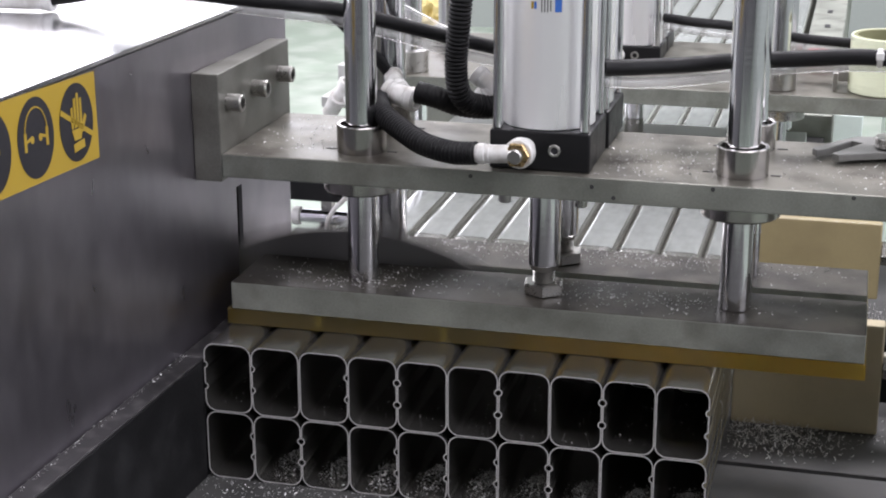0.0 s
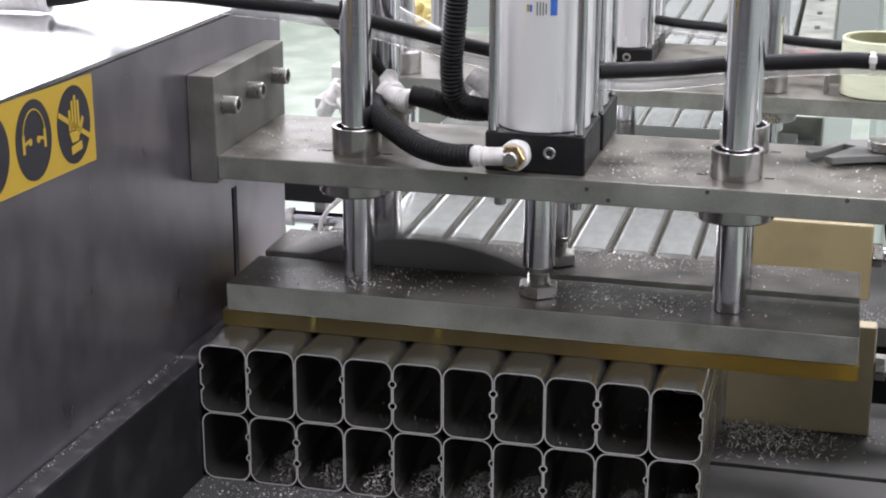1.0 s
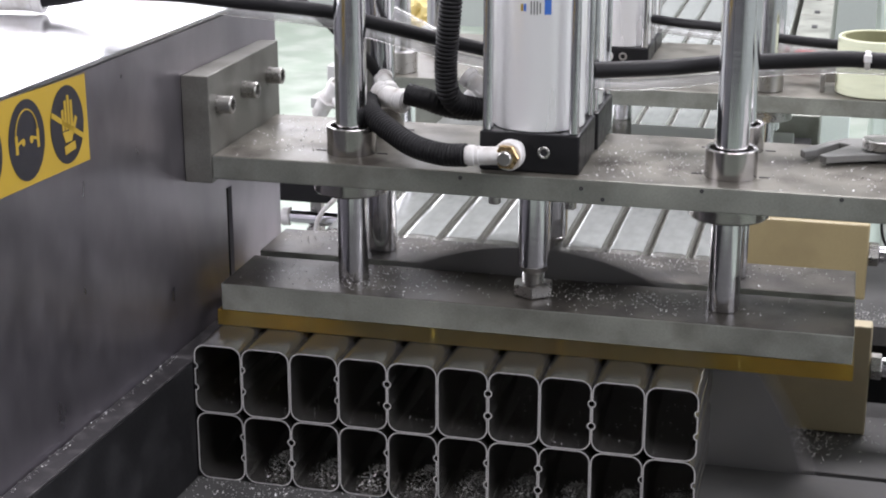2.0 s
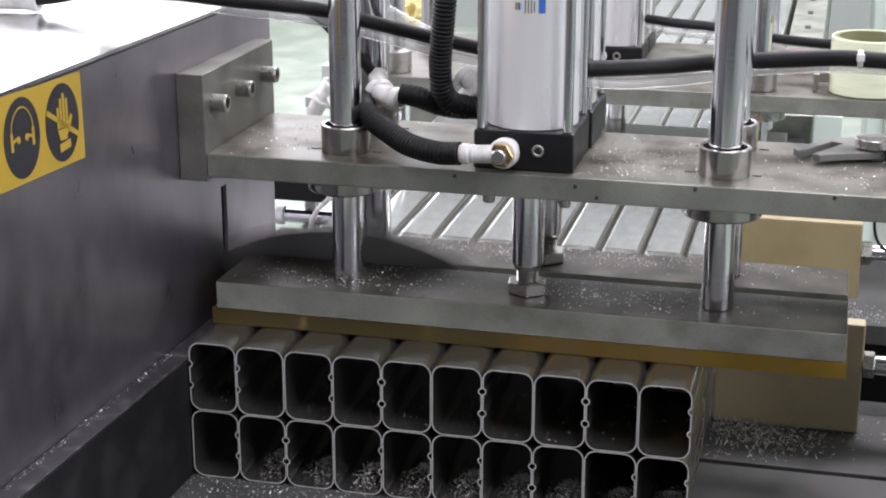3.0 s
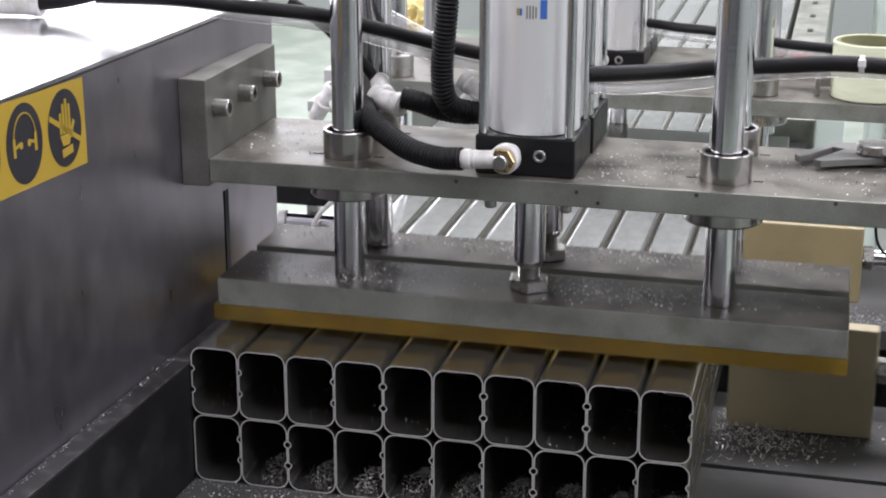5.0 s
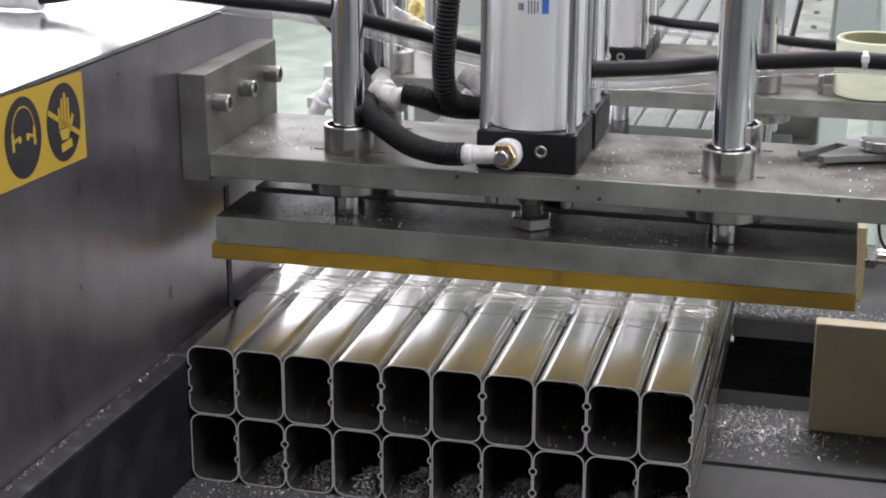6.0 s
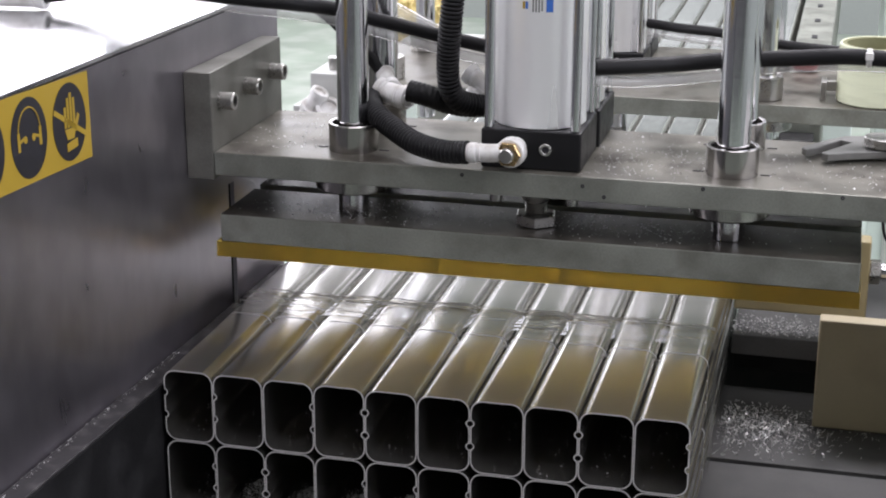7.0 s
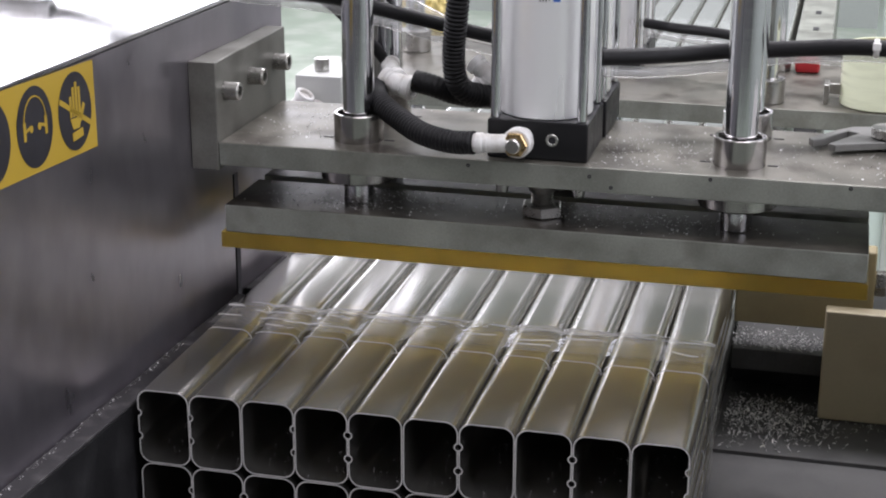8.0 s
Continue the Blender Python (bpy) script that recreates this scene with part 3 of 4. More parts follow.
def build_clamp(y0, y1, yr, group):
    cl = thing("clamp_plate", "grey steel clamp plate with amber pads and chrome guide rods", "clamp", group)
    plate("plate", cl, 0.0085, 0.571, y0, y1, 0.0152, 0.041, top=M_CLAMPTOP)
    pad = part("pad", box(0.0035, 0.5725, y0 + 0.001, y1 - 0.001, 0.0002, 0.015, 0.0005, 1), M_AMBER, cl, "translucent amber polyurethane pad")
    for x in (0.088, 0.206, 0.322, 0.478):
        part("pad_screw", lathe([(0.004, 0.0012), (0.0026, 0.0035), (0.0024, 0.0142)], pose(x, y0 + 0.016, 0), 20), M_ALU, pad, "steel screw inside the amber pad")
    for x in (0.1225, 0.459):
        part("guide_rod", rod_shape(0.0141, 0.0412, 0.62, pose(x, yr, 0), 40), M_CHROME, cl, "polished chrome guide rod")
    r = rod_shape(0.0143, 0.068, 0.34, pose(0.2903, yr, 0), 40)
    part("piston_rod", r, M_CHROME, cl, "polished chrome piston rod")
    part("rod_end", lathe([(0.0098 if i % 2 else 0.0086, 0.0516 + 0.0008 * i) for i in range(14)] + [(0.0118, 0.0634), (0.0130, 0.0678)], pose(0.2903, yr, 0), 24), M_STEEL, cl, "threaded steel rod end")
    part("lock_nut", hexa(0.0192, 0.0412, 0.0515, pose(0.2903, yr, 0, 0, 0, 38)), M_STEEL, cl, "hexagonal steel lock nut")
    LIFT.append(cl)
    return cl


def build_crosshead():
    """The fixed upper plate that carries the cylinders and bushings, on its bracket."""
    up = thing("crosshead", "grey steel crosshead plate with bushings over the clamps", "machine beam")
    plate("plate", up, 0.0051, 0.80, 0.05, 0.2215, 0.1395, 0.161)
    for x in (0.1225, 0.459):
        for y in (0.0925, 0.187):
            sleeve = lathe([(0.0144, 0.1612), (0.0222, 0.1612), (0.0222, 0.1853), (0.0217, 0.186), (0.0192, 0.186), (0.0188, 0.1855), (0.0188, 0.176), (0.0144, 0.176), (0.0144, 0.1612)], pose(x, y, 0), 48, cap=False)
            part("bushing", sleeve, M_BUSH, up, "turned steel guide bushing with a dark recess")
            part("collar", ring_shape(0.0144, 0.0345, 0.1262, 0.1393, pose(x, y, 0), 40, 0.0015), M_BUSH, up, "round steel flange under the plate")
            for side in (-1, 1):
                xs = x + side * 0.0285
                # Short dark bar laid on the plate at each side.
                part("dark_dash", box(xs - 0.0045, xs + 0.0045, y - 0.0008, y + 0.0008, 0.1611, 0.1617, 0), M_INK, up, "short dark dash beside the bushing")
    for x, y in ((0.258, 0.075), (0.325, 0.075), (0.258, 0.2), (0.325, 0.2)):
        part("cap_screw", rod_shape(0.0055, 0.1275, 0.1393, pose(x, y, 0), 20), M_STEEL, up)
    # Flat dark discs paint the shade inside the holes.
    for x, z in ((0.233, 0.1555), (0.338, 0.153), (0.3565, 0.1445), (0.439, 0.1575), (0.552, 0.158)):
        part("threaded_hole", ring_shape(0.0005, 0.0017, -0.0003, 0.0004, along((x, 0.05, z), (0, -1, 0)), 16, 0.0001), M_INK, up, "small dark disc for the shade in a threaded hole")
    part("column", box(0.70, 0.79, 0.06, 0.21, TABLE, 0.1393, 0.002), M_PLATE, up)
    br = thing("wall_bracket", "grey steel end bracket bolted to the cabinet", "bracket")
    body = box(-0.0172, 0.0048, 0.0495, 0.232, 0.135, 0.2325, 0.0012)
    for v in body.verts:
        if v.co.x < -0.01:
            v.co.x += 0.034 * (v.co.y - 0.05) - 0.0039
    part("plate", body, M_GRIMY, br)
    for y in (0.070, 0.134, 0.202):
        m = along((0.005, y, 0.2035), (1, 0, 0))
        head = lathe([(0.008, 0), (0.008, 0.0135), (0.0073, 0.0145), (0.0048, 0.0145), (0.0045, 0.0085)], m, 24)
        screw = part("cap_screw", head, M_STEEL, br, "socket head screw")
        # Black hexagon paints the shade down in the screw head.
        part("socket", lathe([(0.0043, 0.0086), (0.0043, 0.0092)], m, 6), M_INK, screw, "dark hexagon for the shade in the socket")
    return up


def build_cylinder(name, cx, cy, z0, half, r, height, label, cap=0.0345):
    cyl = thing(name, label, "pneumatic cylinder", "pneumatic cylinders")
    part("end_cap", box(cx - half, cx + half, cy - half, cy + half, z0 + 0.0002, z0 + cap, 0.002), M_BLACK, cyl, "black end cap")
    part("barrel", rod_shape(r, z0 + cap + 0.0002, z0 + height, pose(cx, cy, 0), 64), M_BARREL, cyl, "bright anodised aluminium barrel")
    part("end_cap", box(cx - half, cx + half, cy - half, cy + half, z0 + height + 0.0002, z0 + height + 0.035, 0.002), M_BLACK, cyl, "black end cap")
    for sx in (-1, 1):
        for sy in (-1, 1):
            m = pose(cx + sx * (half - 0.0062), cy + sy * (half - 0.0062), 0)
            part("tie_rod", rod_shape(0.0045, z0 + cap + 0.0002, z0 + height, m, 20), M_CHROME, cyl, "chrome tie rod")
    return cyl


def build_cylinders():
    c = build_cylinder("air_cylinder", 0.2905, 0.1035, 0.161, 0.0435, 0.0402, 0.26, "bright pneumatic cylinder with black cap on the crosshead")
    m = along((0.3035, 0.0599, 0.1795), (0, -1, 0))
    screw = part("plug_screw", ring_shape(0.0031, 0.0054, -0.001, 0.0008, m, 24, 0.0003), M_STEEL, c, "small steel socket screw")
    # Black hexagon gives the recess its shade.
    part("socket", lathe([(0.003, -0.0005), (0.003, 0.0003)], m, 6), M_INK, screw, "dark hexagon for the shade in the socket")
    barrel = [o for o in c.children if o.name.startswith("barrel")][0]
    for w, h, x, z, mt in ((0.0022, 0.006, 0.2820, 0.3020, M_YELLOW), (0.0022, 0.006, 0.2845, 0.3020, M_BLUE), (0.0058, 0.0160, 0.3040, 0.3045, M_BLUE),
                           (0.0010, 0.011, 0.2900, 0.3020, M_TOOL), (0.0010, 0.011, 0.2925, 0.3020, M_TOOL), (0.0010, 0.011, 0.2950, 0.3020, M_TOOL), (0.0010, 0.009, 0.2975, 0.3020, M_TOOL)):
        bm = bmesh.new()
        n = 6
        a0, a1 = (x - w / 2 - 0.2905) / 0.0403, (x + w / 2 - 0.2905) / 0.0403
        lo = [bm.verts.new((0.2905 + 0.0404 * math.sin(a0 + (a1 - a0) * i / n), 0.1035 - 0.0404 * math.cos(a0 + (a1 - a0) * i / n), z - h / 2)) for i in range(n + 1)]
        hi = [bm.verts.new(v.co + Vector((0, 0, h))) for v in lo]
        for i in range(n):
            bm.faces.new((lo[i], lo[i + 1], hi[i + 1], hi[i]))
        part("maker_mark", bm, mt, barrel, "small printed colour patch")
    build_cylinder("air_cylinder", 0.2925, 0.1945, 0.161, 0.0435, 0.0402, 0.26, "bright pneumatic cylinder behind the front one")


def build_side_clamp(name, x0, x1, y0, y1, z0, z1, rod_z, label, material=M_NYLON):
    s = thing(name, label, "clamp block", "cream side clamp blocks")
    yc = (y0 + y1) / 2
    part("jaw", box(x0, x1, y0, y1, z0, z1, 0.002), material, s)
    part("nut", hexa(0.013, x1 + 0.0003, x1 + 0.011, along((0, yc, rod_z), (1, 0, 0))), M_STEEL, s, "steel hexagon nut")
    part("push_rod", rod_shape(0.0095, x1 + 0.0112, x1 + 0.2, along((0, yc, rod_z), (1, 0, 0))), M_CHROME, s, "chrome push rod")
    return s


def build_side_cylinder(x, y0, z0, z1):
    c = thing("side_cylinder", "dark side clamp air cylinder", "pneumatic cylinder", "side clamp cylinders")
    yc, zc, h = y0 + 0.03, (z0 + z1) / 2, (z1 - z0) / 2
    part("body", box(x, x + 0.12, y0, y0 + 0.06, z0, z1, 0.003), M_BLACK, c)
    part("gland", ring_shape(0.0098, 0.016, x - 0.006, x - 0.0002, along((0, yc, zc), (1, 0, 0))), M_STEEL, c)
    return c


def build_blade():
    """A large circular saw blade with carbide teeth, centred on its own origin."""
    blade = thing("circular_saw", "large grey circular saw disc with fine teeth", "circular saw")
    R, n = 0.2765, 90
    bm = bmesh.new()
    m = Matrix.Rotation(radians(90), 4, "X")
    pts = []
    for i in range(n):
        for f, r in ((0.0, R), (0.14, R - 0.0006), (0.34, R - 0.006), (0.6, R - 0.0135), (0.8, R - 0.015), (0.93, R - 0.008)):
            a = math.tau * (i + f) / n
            pts.append((r * math.cos(a), r * math.sin(a)))
    lo = [bm.verts.new(m @ Vector((x, y, -0.0012))) for x, y in pts]
    hi = [bm.verts.new(m @ Vector((x, y, 0.0012))) for x, y in pts]
    bm.faces.new(lo[::-1])
    bm.faces.new(hi)
    for i in range(len(pts)):
        j = (i + 1) % len(pts)
        bm.faces.new((lo[i], lo[j], hi[j], hi[i]))
    part("blade", bm, M_BLADE, blade)
    part("arbor_flange", rod_shape(0.06, -0.006, 0.006, Matrix.Rotation(radians(90), 4, "X"), 40), M_STEEL, blade, "round steel arbor flange")
    return blade


# hoses and fittings -----------------------------------------------------------


def hose(name, points, r, material, label, rib=0.0):
    return solid(name, hose_shape(points, r, rib), material, label, "hose", "pneumatic hoses")


def elbow(points, r, label):
    f = thing("elbow_fitting", label, "hose fitting", "white push-in fittings")
    part("body", hose_shape(points, r, 0, n=20), M_WHITE, f)
    a, b = Vector(points[0]), Vector(points[1])
    part("collar", ring_shape(r * 0.7, r * 1.14, -0.0035, 0.0035, along(a, a - b), 24), M_WHITE, f)
    part("release_ring", ring_shape(r * 0.72, r * 1.0, 0.0037, 0.0052, along(a, a - b), 24, 0.0004), M_WHITE, f)
    part("rib", ring_shape(r * 0.98, r * 1.07, -0.0075, -0.006, along(a, a - b), 24, 0.0003), M_WHITE, f)
    a, b = Vector(points[-1]), Vector(points[-2])
    part("collar", ring_shape(r * 0.7, r * 1.14, -0.0035, 0.0035, along(a, a - b), 24), M_WHITE, f)
    part("rib", ring_shape(r * 0.98, r * 1.07, -0.0075, -0.006, along(a, a - b), 24, 0.0003), M_WHITE, f)
    return f


def build_hoses():
    hose("corrugated_conduit", ((0.241, 0.036, 0.1795), (0.219, 0.042, 0.1775), (0.190, 0.055, 0.180), (0.162, 0.078, 0.187), (0.142, 0.098, 0.193), (0.129, 0.125, 0.195), (0.126, 0.145, 0.197)),
         0.0095, M_RUBBER, "black corrugated conduit to the front cylinder port", 0.0008)
    hose("corrugated_conduit", ((0.213, 0.11, 0.335), (0.211, 0.11, 0.312), (0.208, 0.11, 0.277), (0.204, 0.115, 0.241), (0.205, 0.12, 0.215), (0.213, 0.13, 0.201), (0.230, 0.148, 0.196), (0.247, 0.165, 0.196)),
         0.0098, M_RUBBER, "thick black corrugated conduit hanging from above", 0.0008)
    hose("corrugated_conduit", ((0.164, 0.132, 0.208), (0.181, 0.13, 0.205), (0.200, 0.135, 0.198), (0.220, 0.14, 0.195), (0.243, 0.15, 0.195)),
         0.0100, M_RUBBER, "black corrugated conduit stub beside the cylinder", 0.0003)
    hose("air_hose", ((-0.085, 0.03, 0.306), (-0.021, 0.05, 0.303), (0.023, 0.07, 0.296), (0.066, 0.08, 0.292), (0.100, 0.112, 0.283), (0.134, 0.13, 0.272), (0.17, 0.15, 0.26), (0.21, 0.16, 0.25), (0.26, 0.175, 0.238)),
         0.0064, M_RUBBER, "black air hose running to the cylinders")
    hose("clear_hose", ((-0.085, 0.03, 0.300), (-0.021, 0.05, 0.296), (0.023, 0.07, 0.288), (0.066, 0.08, 0.283), (0.100, 0.112, 0.273), (0.134, 0.13, 0.261), (0.17, 0.15, 0.248), (0.21, 0.16, 0.237), (0.26, 0.175, 0.226)),
         0.0048, M_CLEARHOSE, "clear plastic hose beside the black one")
    hose("clear_hose", ((0.100, 0.2, 0.285), (0.113, 0.2, 0.279), (0.135, 0.2, 0.269), (0.162, 0.2, 0.256), (0.182, 0.2, 0.247)),
         0.0060, M_CLEARHOSE, "thick clear plastic hose among the rods")
    hose("air_hose", ((0.05, 0.15, 0.288), (0.063, 0.15, 0.281), (0.085, 0.15, 0.267), (0.103, 0.16, 0.244), (0.116, 0.17, 0.228), (0.128, 0.18, 0.208)),
         0.0055, M_RUBBER, "black air hose dropping to a fitting")
    hose("air_hose", ((0.329, 0.148, 0.235), (0.358, 0.17, 0.233), (0.395, 0.205, 0.23), (0.434, 0.222, 0.232), (0.47, 0.222, 0.235), (0.505, 0.222, 0.238), (0.54, 0.222, 0.241), (0.57, 0.222, 0.2412), (0.623, 0.222, 0.239)),
         0.0074, M_RUBBER, "black air hose from the front cylinder")
    hose("clear_hose", ((0.329, 0.15, 0.223), (0.358, 0.172, 0.218), (0.395, 0.207, 0.215), (0.435, 0.226, 0.218), (0.47, 0.226, 0.225), (0.505, 0.226, 0.2295), (0.54, 0.226, 0.2325), (0.57, 0.226, 0.233), (0.624, 0.226, 0.231)),
         0.0055, M_CLEARHOSE, "clear plastic hose tied under the black one")
    tie = thing("cable_tie", "white plastic cable tie round two hoses", "cable tie")
    part("loop", ring_shape(0.0075, 0.0086, -0.0025, 0.0025, pose(0.566, 0.222, 0.2412, 0, 90, 0), 24), M_WHITE, tie)
    part("head", box(0.5625, 0.5695, 0.2115, 0.2155, 0.2405, 0.2475, 0.0008), M_WHITE, tie)
    elbow(((0.246, 0.036, 0.1797), (0.262, 0.036, 0.1803), (0.272, 0.038, 0.1808), (0.278, 0.044, 0.181), (0.2785, 0.056, 0.181)), 0.0078, "white elbow fitting on the front cylinder port")
    plug = thing("banjo_plug", "nickel and brass banjo plug on the cylinder port", "hose fitting")
    m = along((0.2775, 0.0365, 0.181), (-0.1, -1, 0))
    part("washer", lathe([(0.0118, -0.010), (0.0128, -0.008), (0.0128, 0.0005), (0.0118, 0.002)], m, 28), M_WHITE, plug, "white plastic ring")
    part("nut", hexa(0.0112, 0.0022, 0.0066, m), M_BRASS, plug, "brass hexagon")
    part("stem", lathe([(0.0064, 0.0068), (0.0064, 0.0115), (0.0054, 0.0125)], m, 24), M_STEEL, plug)
    elbow(((0.157, 0.140, 0.1995), (0.147, 0.143, 0.201), (0.133, 0.150, 0.203)), 0.0100, "white elbow fitting among the guide rods")
    elbow(((0.141, 0.152, 0.206), (0.133, 0.163, 0.2100), (0.1285, 0.176, 0.2125)), 0.0078, "small white branch of the elbow fitting")
    elbow(((0.222, 0.149, 0.2045), (0.227, 0.150, 0.211), (0.222, 0.150, 0.218), (0.216, 0.152, 0.222)), 0.0085, "white elbow fitting beside the cylinder")
    elbow(((-0.232, 0.083, 0.2875), (-0.200, 0.085, 0.2880), (-0.171, 0.087, 0.2885)), 0.0115, "white hose coupling lying on the lid")
    hose("air_hose", ((-0.169, 0.087, 0.2886), (-0.152, 0.088, 0.2905), (-0.128, 0.09, 0.2955), (-0.103, 0.093, 0.303), (-0.066, 0.097, 0.32), (-0.02, 0.105, 0.36)), 0.0075, M_RUBBER, "thick black hose leaving the coupling")
    clip = thing("hose_clip", "white plastic clip holding two hoses", "clip")
    part("strap", box(0.324, 0.3285, 0.139, 0.146, 0.217, 0.243, 0.001), M_WHITE, clip)


def build_caliper():
    """The caliper left on the crosshead plate."""
    c = thing("caliper", "grey steel caliper lying on the crosshead plate", "hand tool")

    def poly(pts, z0, z1):
        bm = bmesh.new()
        lo = [bm.verts.new((x, y, z0)) for x, y in pts]
        hi = [bm.verts.new((x, y, z1)) for x, y in pts]
        bm.faces.new(lo[::-1])
        bm.faces.new(hi)
        for i in range(len(pts)):
            j = (i + 1) % len(pts)
            bm.faces.new((lo[i], lo[j], hi[j], hi[i]))
        bmesh.ops.recalc_face_normals(bm, faces=bm.faces)
        bmesh.ops.bevel(bm, geom=bm.edges[:], offset=0.0006, segments=1, affect="EDGES")
        return bm

    part("jaw", poly(((0.514, 0.163), (0.518, 0.155), (0.527, 0.163), (0.547, 0.197), (0.557, 0.191), (0.545, 0.171), (0.531, 0.147), (0.537, 0.142), (0.558, 0.153),
                      (0.590, 0.166), (0.596, 0.219), (0.575, 0.2195), (0.551, 0.214), (0.535, 0.195)), 0.1640, 0.1705), M_TOOL, c, "forked steel jaw")
    part("beam", poly(((0.596, 0.145), (0.612, 0.145), (0.640, 0.20), (0.632, 0.214), (0.596, 0.214)), 0.1660, 0.1715), M_TOOL, c)
    part("dial", rod_shape(0.0165, 0.1718, 0.1805, pose(0.583, 0.178, 0), 40), M_STEEL, c, "round steel dial")
    part("dial_pad", rod_shape(0.012, 0.1615, 0.1717, pose(0.583, 0.178, 0), 30), M_TOOL, c)
    return c


# the feed carriage ------------------------------------------------------------


def build_carriage():
    car = thing("feed_carriage", "grey feed carriage plate with rods over the bundle", "machine carriage")
    zt, y0, y1 = 0.110, 0.665, 0.985
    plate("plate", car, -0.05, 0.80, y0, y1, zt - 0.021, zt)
    for x in (0.0, 0.457):
        part("guide_rod", rod_shape(0.0125, zt - 0.09, 0.6, pose(x, 0.70, 0), 32), M_CHROME, car, "polished chrome guide rod")
        part("bushing", ring_shape(0.0127, 0.0205, zt + 0.0002, zt + 0.027, pose(x, 0.70, 0)), M_STEEL, car)
        part("collar", ring_shape(0.0127, 0.033, zt - 0.034, zt - 0.0212, pose(x, 0.70, 0)), M_STEEL, car)
        part("guide_rod", rod_shape(0.0125, zt - 0.09, 0.6, pose(x, 0.88, 0), 32), M_CHROME, car)
        part("bushing", ring_shape(0.0127, 0.0205, zt + 0.0002, zt + 0.027, pose(x, 0.88, 0)), M_STEEL, car)
    part("piston_rod", rod_shape(0.0125, 0.042, zt - 0.0212, pose(0.271, 0.80, 0), 32), M_CHROME, car)
    part("press_plate", box(0.02, 0.49, 0.76, 0.86, 0.0004, 0.0205, 0.001), M_ALU, car, "pale press plate on the bundle")
    part("piston_rod", rod_shape(0.0125, 0.0207, 0.0418, pose(0.271, 0.80, 0), 24), M_STEEL, car)
    part("end_block", box(-0.052, 0.002, 0.555, 0.6645, zt - 0.005, zt + 0.032, 0.0015), M_ALU, car, "pale aluminium end block")
    part("end_block", box(-0.07, 0.002, 0.545, 0.6645, zt - 0.018, zt - 0.0052, 0.001), M_ALU, car)
    for x, y in ((-0.030, 0.585), (-0.014, 0.635)):
        part("cap_screw", rod_shape(0.0085, zt + 0.0322, zt + 0.046, pose(x, y, 0), 20), M_STEEL, car)
    part("arm", box(0.66, 0.78, 0.68, 0.90, -0.16, zt - 0.0212, 0.002), M_PALE, car, "pale painted carriage leg")
    for x0, x1 in ((-0.05, -0.003), (0.4535, 1.0)):
        part("shelf", box(x0, x1, 0.41, 0.6795, -0.0995, -0.0775, 0.001), M_TABLE, car, "oily grey steel shelf of the carriage")
        # Dark strip added under the shelf, where only shade shows.
        part("gap_mask", box(x0, x1, 0.45, 0.458, -0.13, -0.0998, 0.001), M_DARK, car, "added dark strip that keeps the gap under the shelf black")
    BUNDLE.append(car)
    for y in (0.855, 0.935):
        c = build_cylinder("air_cylinder", 0.2625, y, zt, 0.037, 0.0345, 0.26, "slim bright pneumatic cylinder on the feed carriage", 0.021)
        if y < 0.9:
            part("port_plug", lathe([(0.0075, 0.0), (0.0085, 0.002), (0.0085, 0.007), (0.006, 0.009)], along((0.2455, 0.8178, 0.1195), (0, -1, 0)), 24), M_WHITE, c, "round white port plug")
            part("plug_screw", ring_shape(0.003, 0.0055, 0.0, 0.0015, along((0.2665, 0.8178, 0.1195), (0, -1, 0)), 20, 0.0003), M_STEEL, c, "small steel socket screw")
        BUNDLE.append(c)
    h1 = hose("air_hose", ((0.300, 0.85, 0.165), (0.342, 0.83, 0.164), (0.394, 0.8, 0.166), (0.466, 0.775, 0.160), (0.534, 0.76, 0.158), (0.62, 0.76, 0.155)), 0.0060, M_RUBBER, "black air hose on the feed carriage")
    h2 = hose("clear_hose", ((0.300, 0.85, 0.154), (0.342, 0.83, 0.153), (0.395, 0.8, 0.154), (0.466, 0.775, 0.149), (0.535, 0.76, 0.147), (0.62, 0.76, 0.145)), 0.0055, M_CLEARHOSE, "clear plastic hose on the feed carriage")
    roll = thing("tape_roll", "roll of pale yellow packing tape on the carriage", "tape roll")
    m = pose(0.583, 0.715, 0)
    part("tape", ring_shape(0.0425, 0.0455, zt + 0.0005, zt + 0.068, m, 48, 0.0012), M_TAPE, roll)
    part("core", ring_shape(0.0375, 0.0423, zt + 0.0004, zt + 0.0675, m, 48, 0.0005), M_CARD, roll, "olive card core")
    clip = thing("spring_clip", "small bent steel clip beside the tape roll", "clip")
    part("arm", box(0.520, 0.526, 0.70, 0.73, zt + 0.0003, zt + 0.022, 0.001), M_STEEL, clip)
    part("arm", box(0.5262, 0.538, 0.70, 0.705, zt + 0.012, zt + 0.024, 0.001), M_STEEL, clip)
    red = solid("red_grip", box(0.482, 0.512, 0.86, 0.885, zt + 0.0003, zt + 0.018, 0.005, 3), M_RED, "red lacquered tool grip on the carriage", "hand tool")
    f = thing("elbow_fitting", "cluster of white push-in fittings on the carriage", "hose fitting", "white push-in fittings")
    for p, q, r in (((-0.062, 0.553, 0.084), (-0.048, 0.542, 0.104), 0.010), ((-0.048, 0.542, 0.104), (-0.036, 0.540, 0.122), 0.009), ((-0.030, 0.554, 0.090), (-0.026, 0.540, 0.105), 0.012)):
        part("body", hose_shape((p, Vector(p).lerp(Vector(q), 0.5), q), r, 0), M_WHITE, f)
        part("collar", ring_shape(r * 0.8, r * 1.2, -0.004, 0.004, along(q, Vector(q) - Vector(p)), 24), M_WHITE, f)
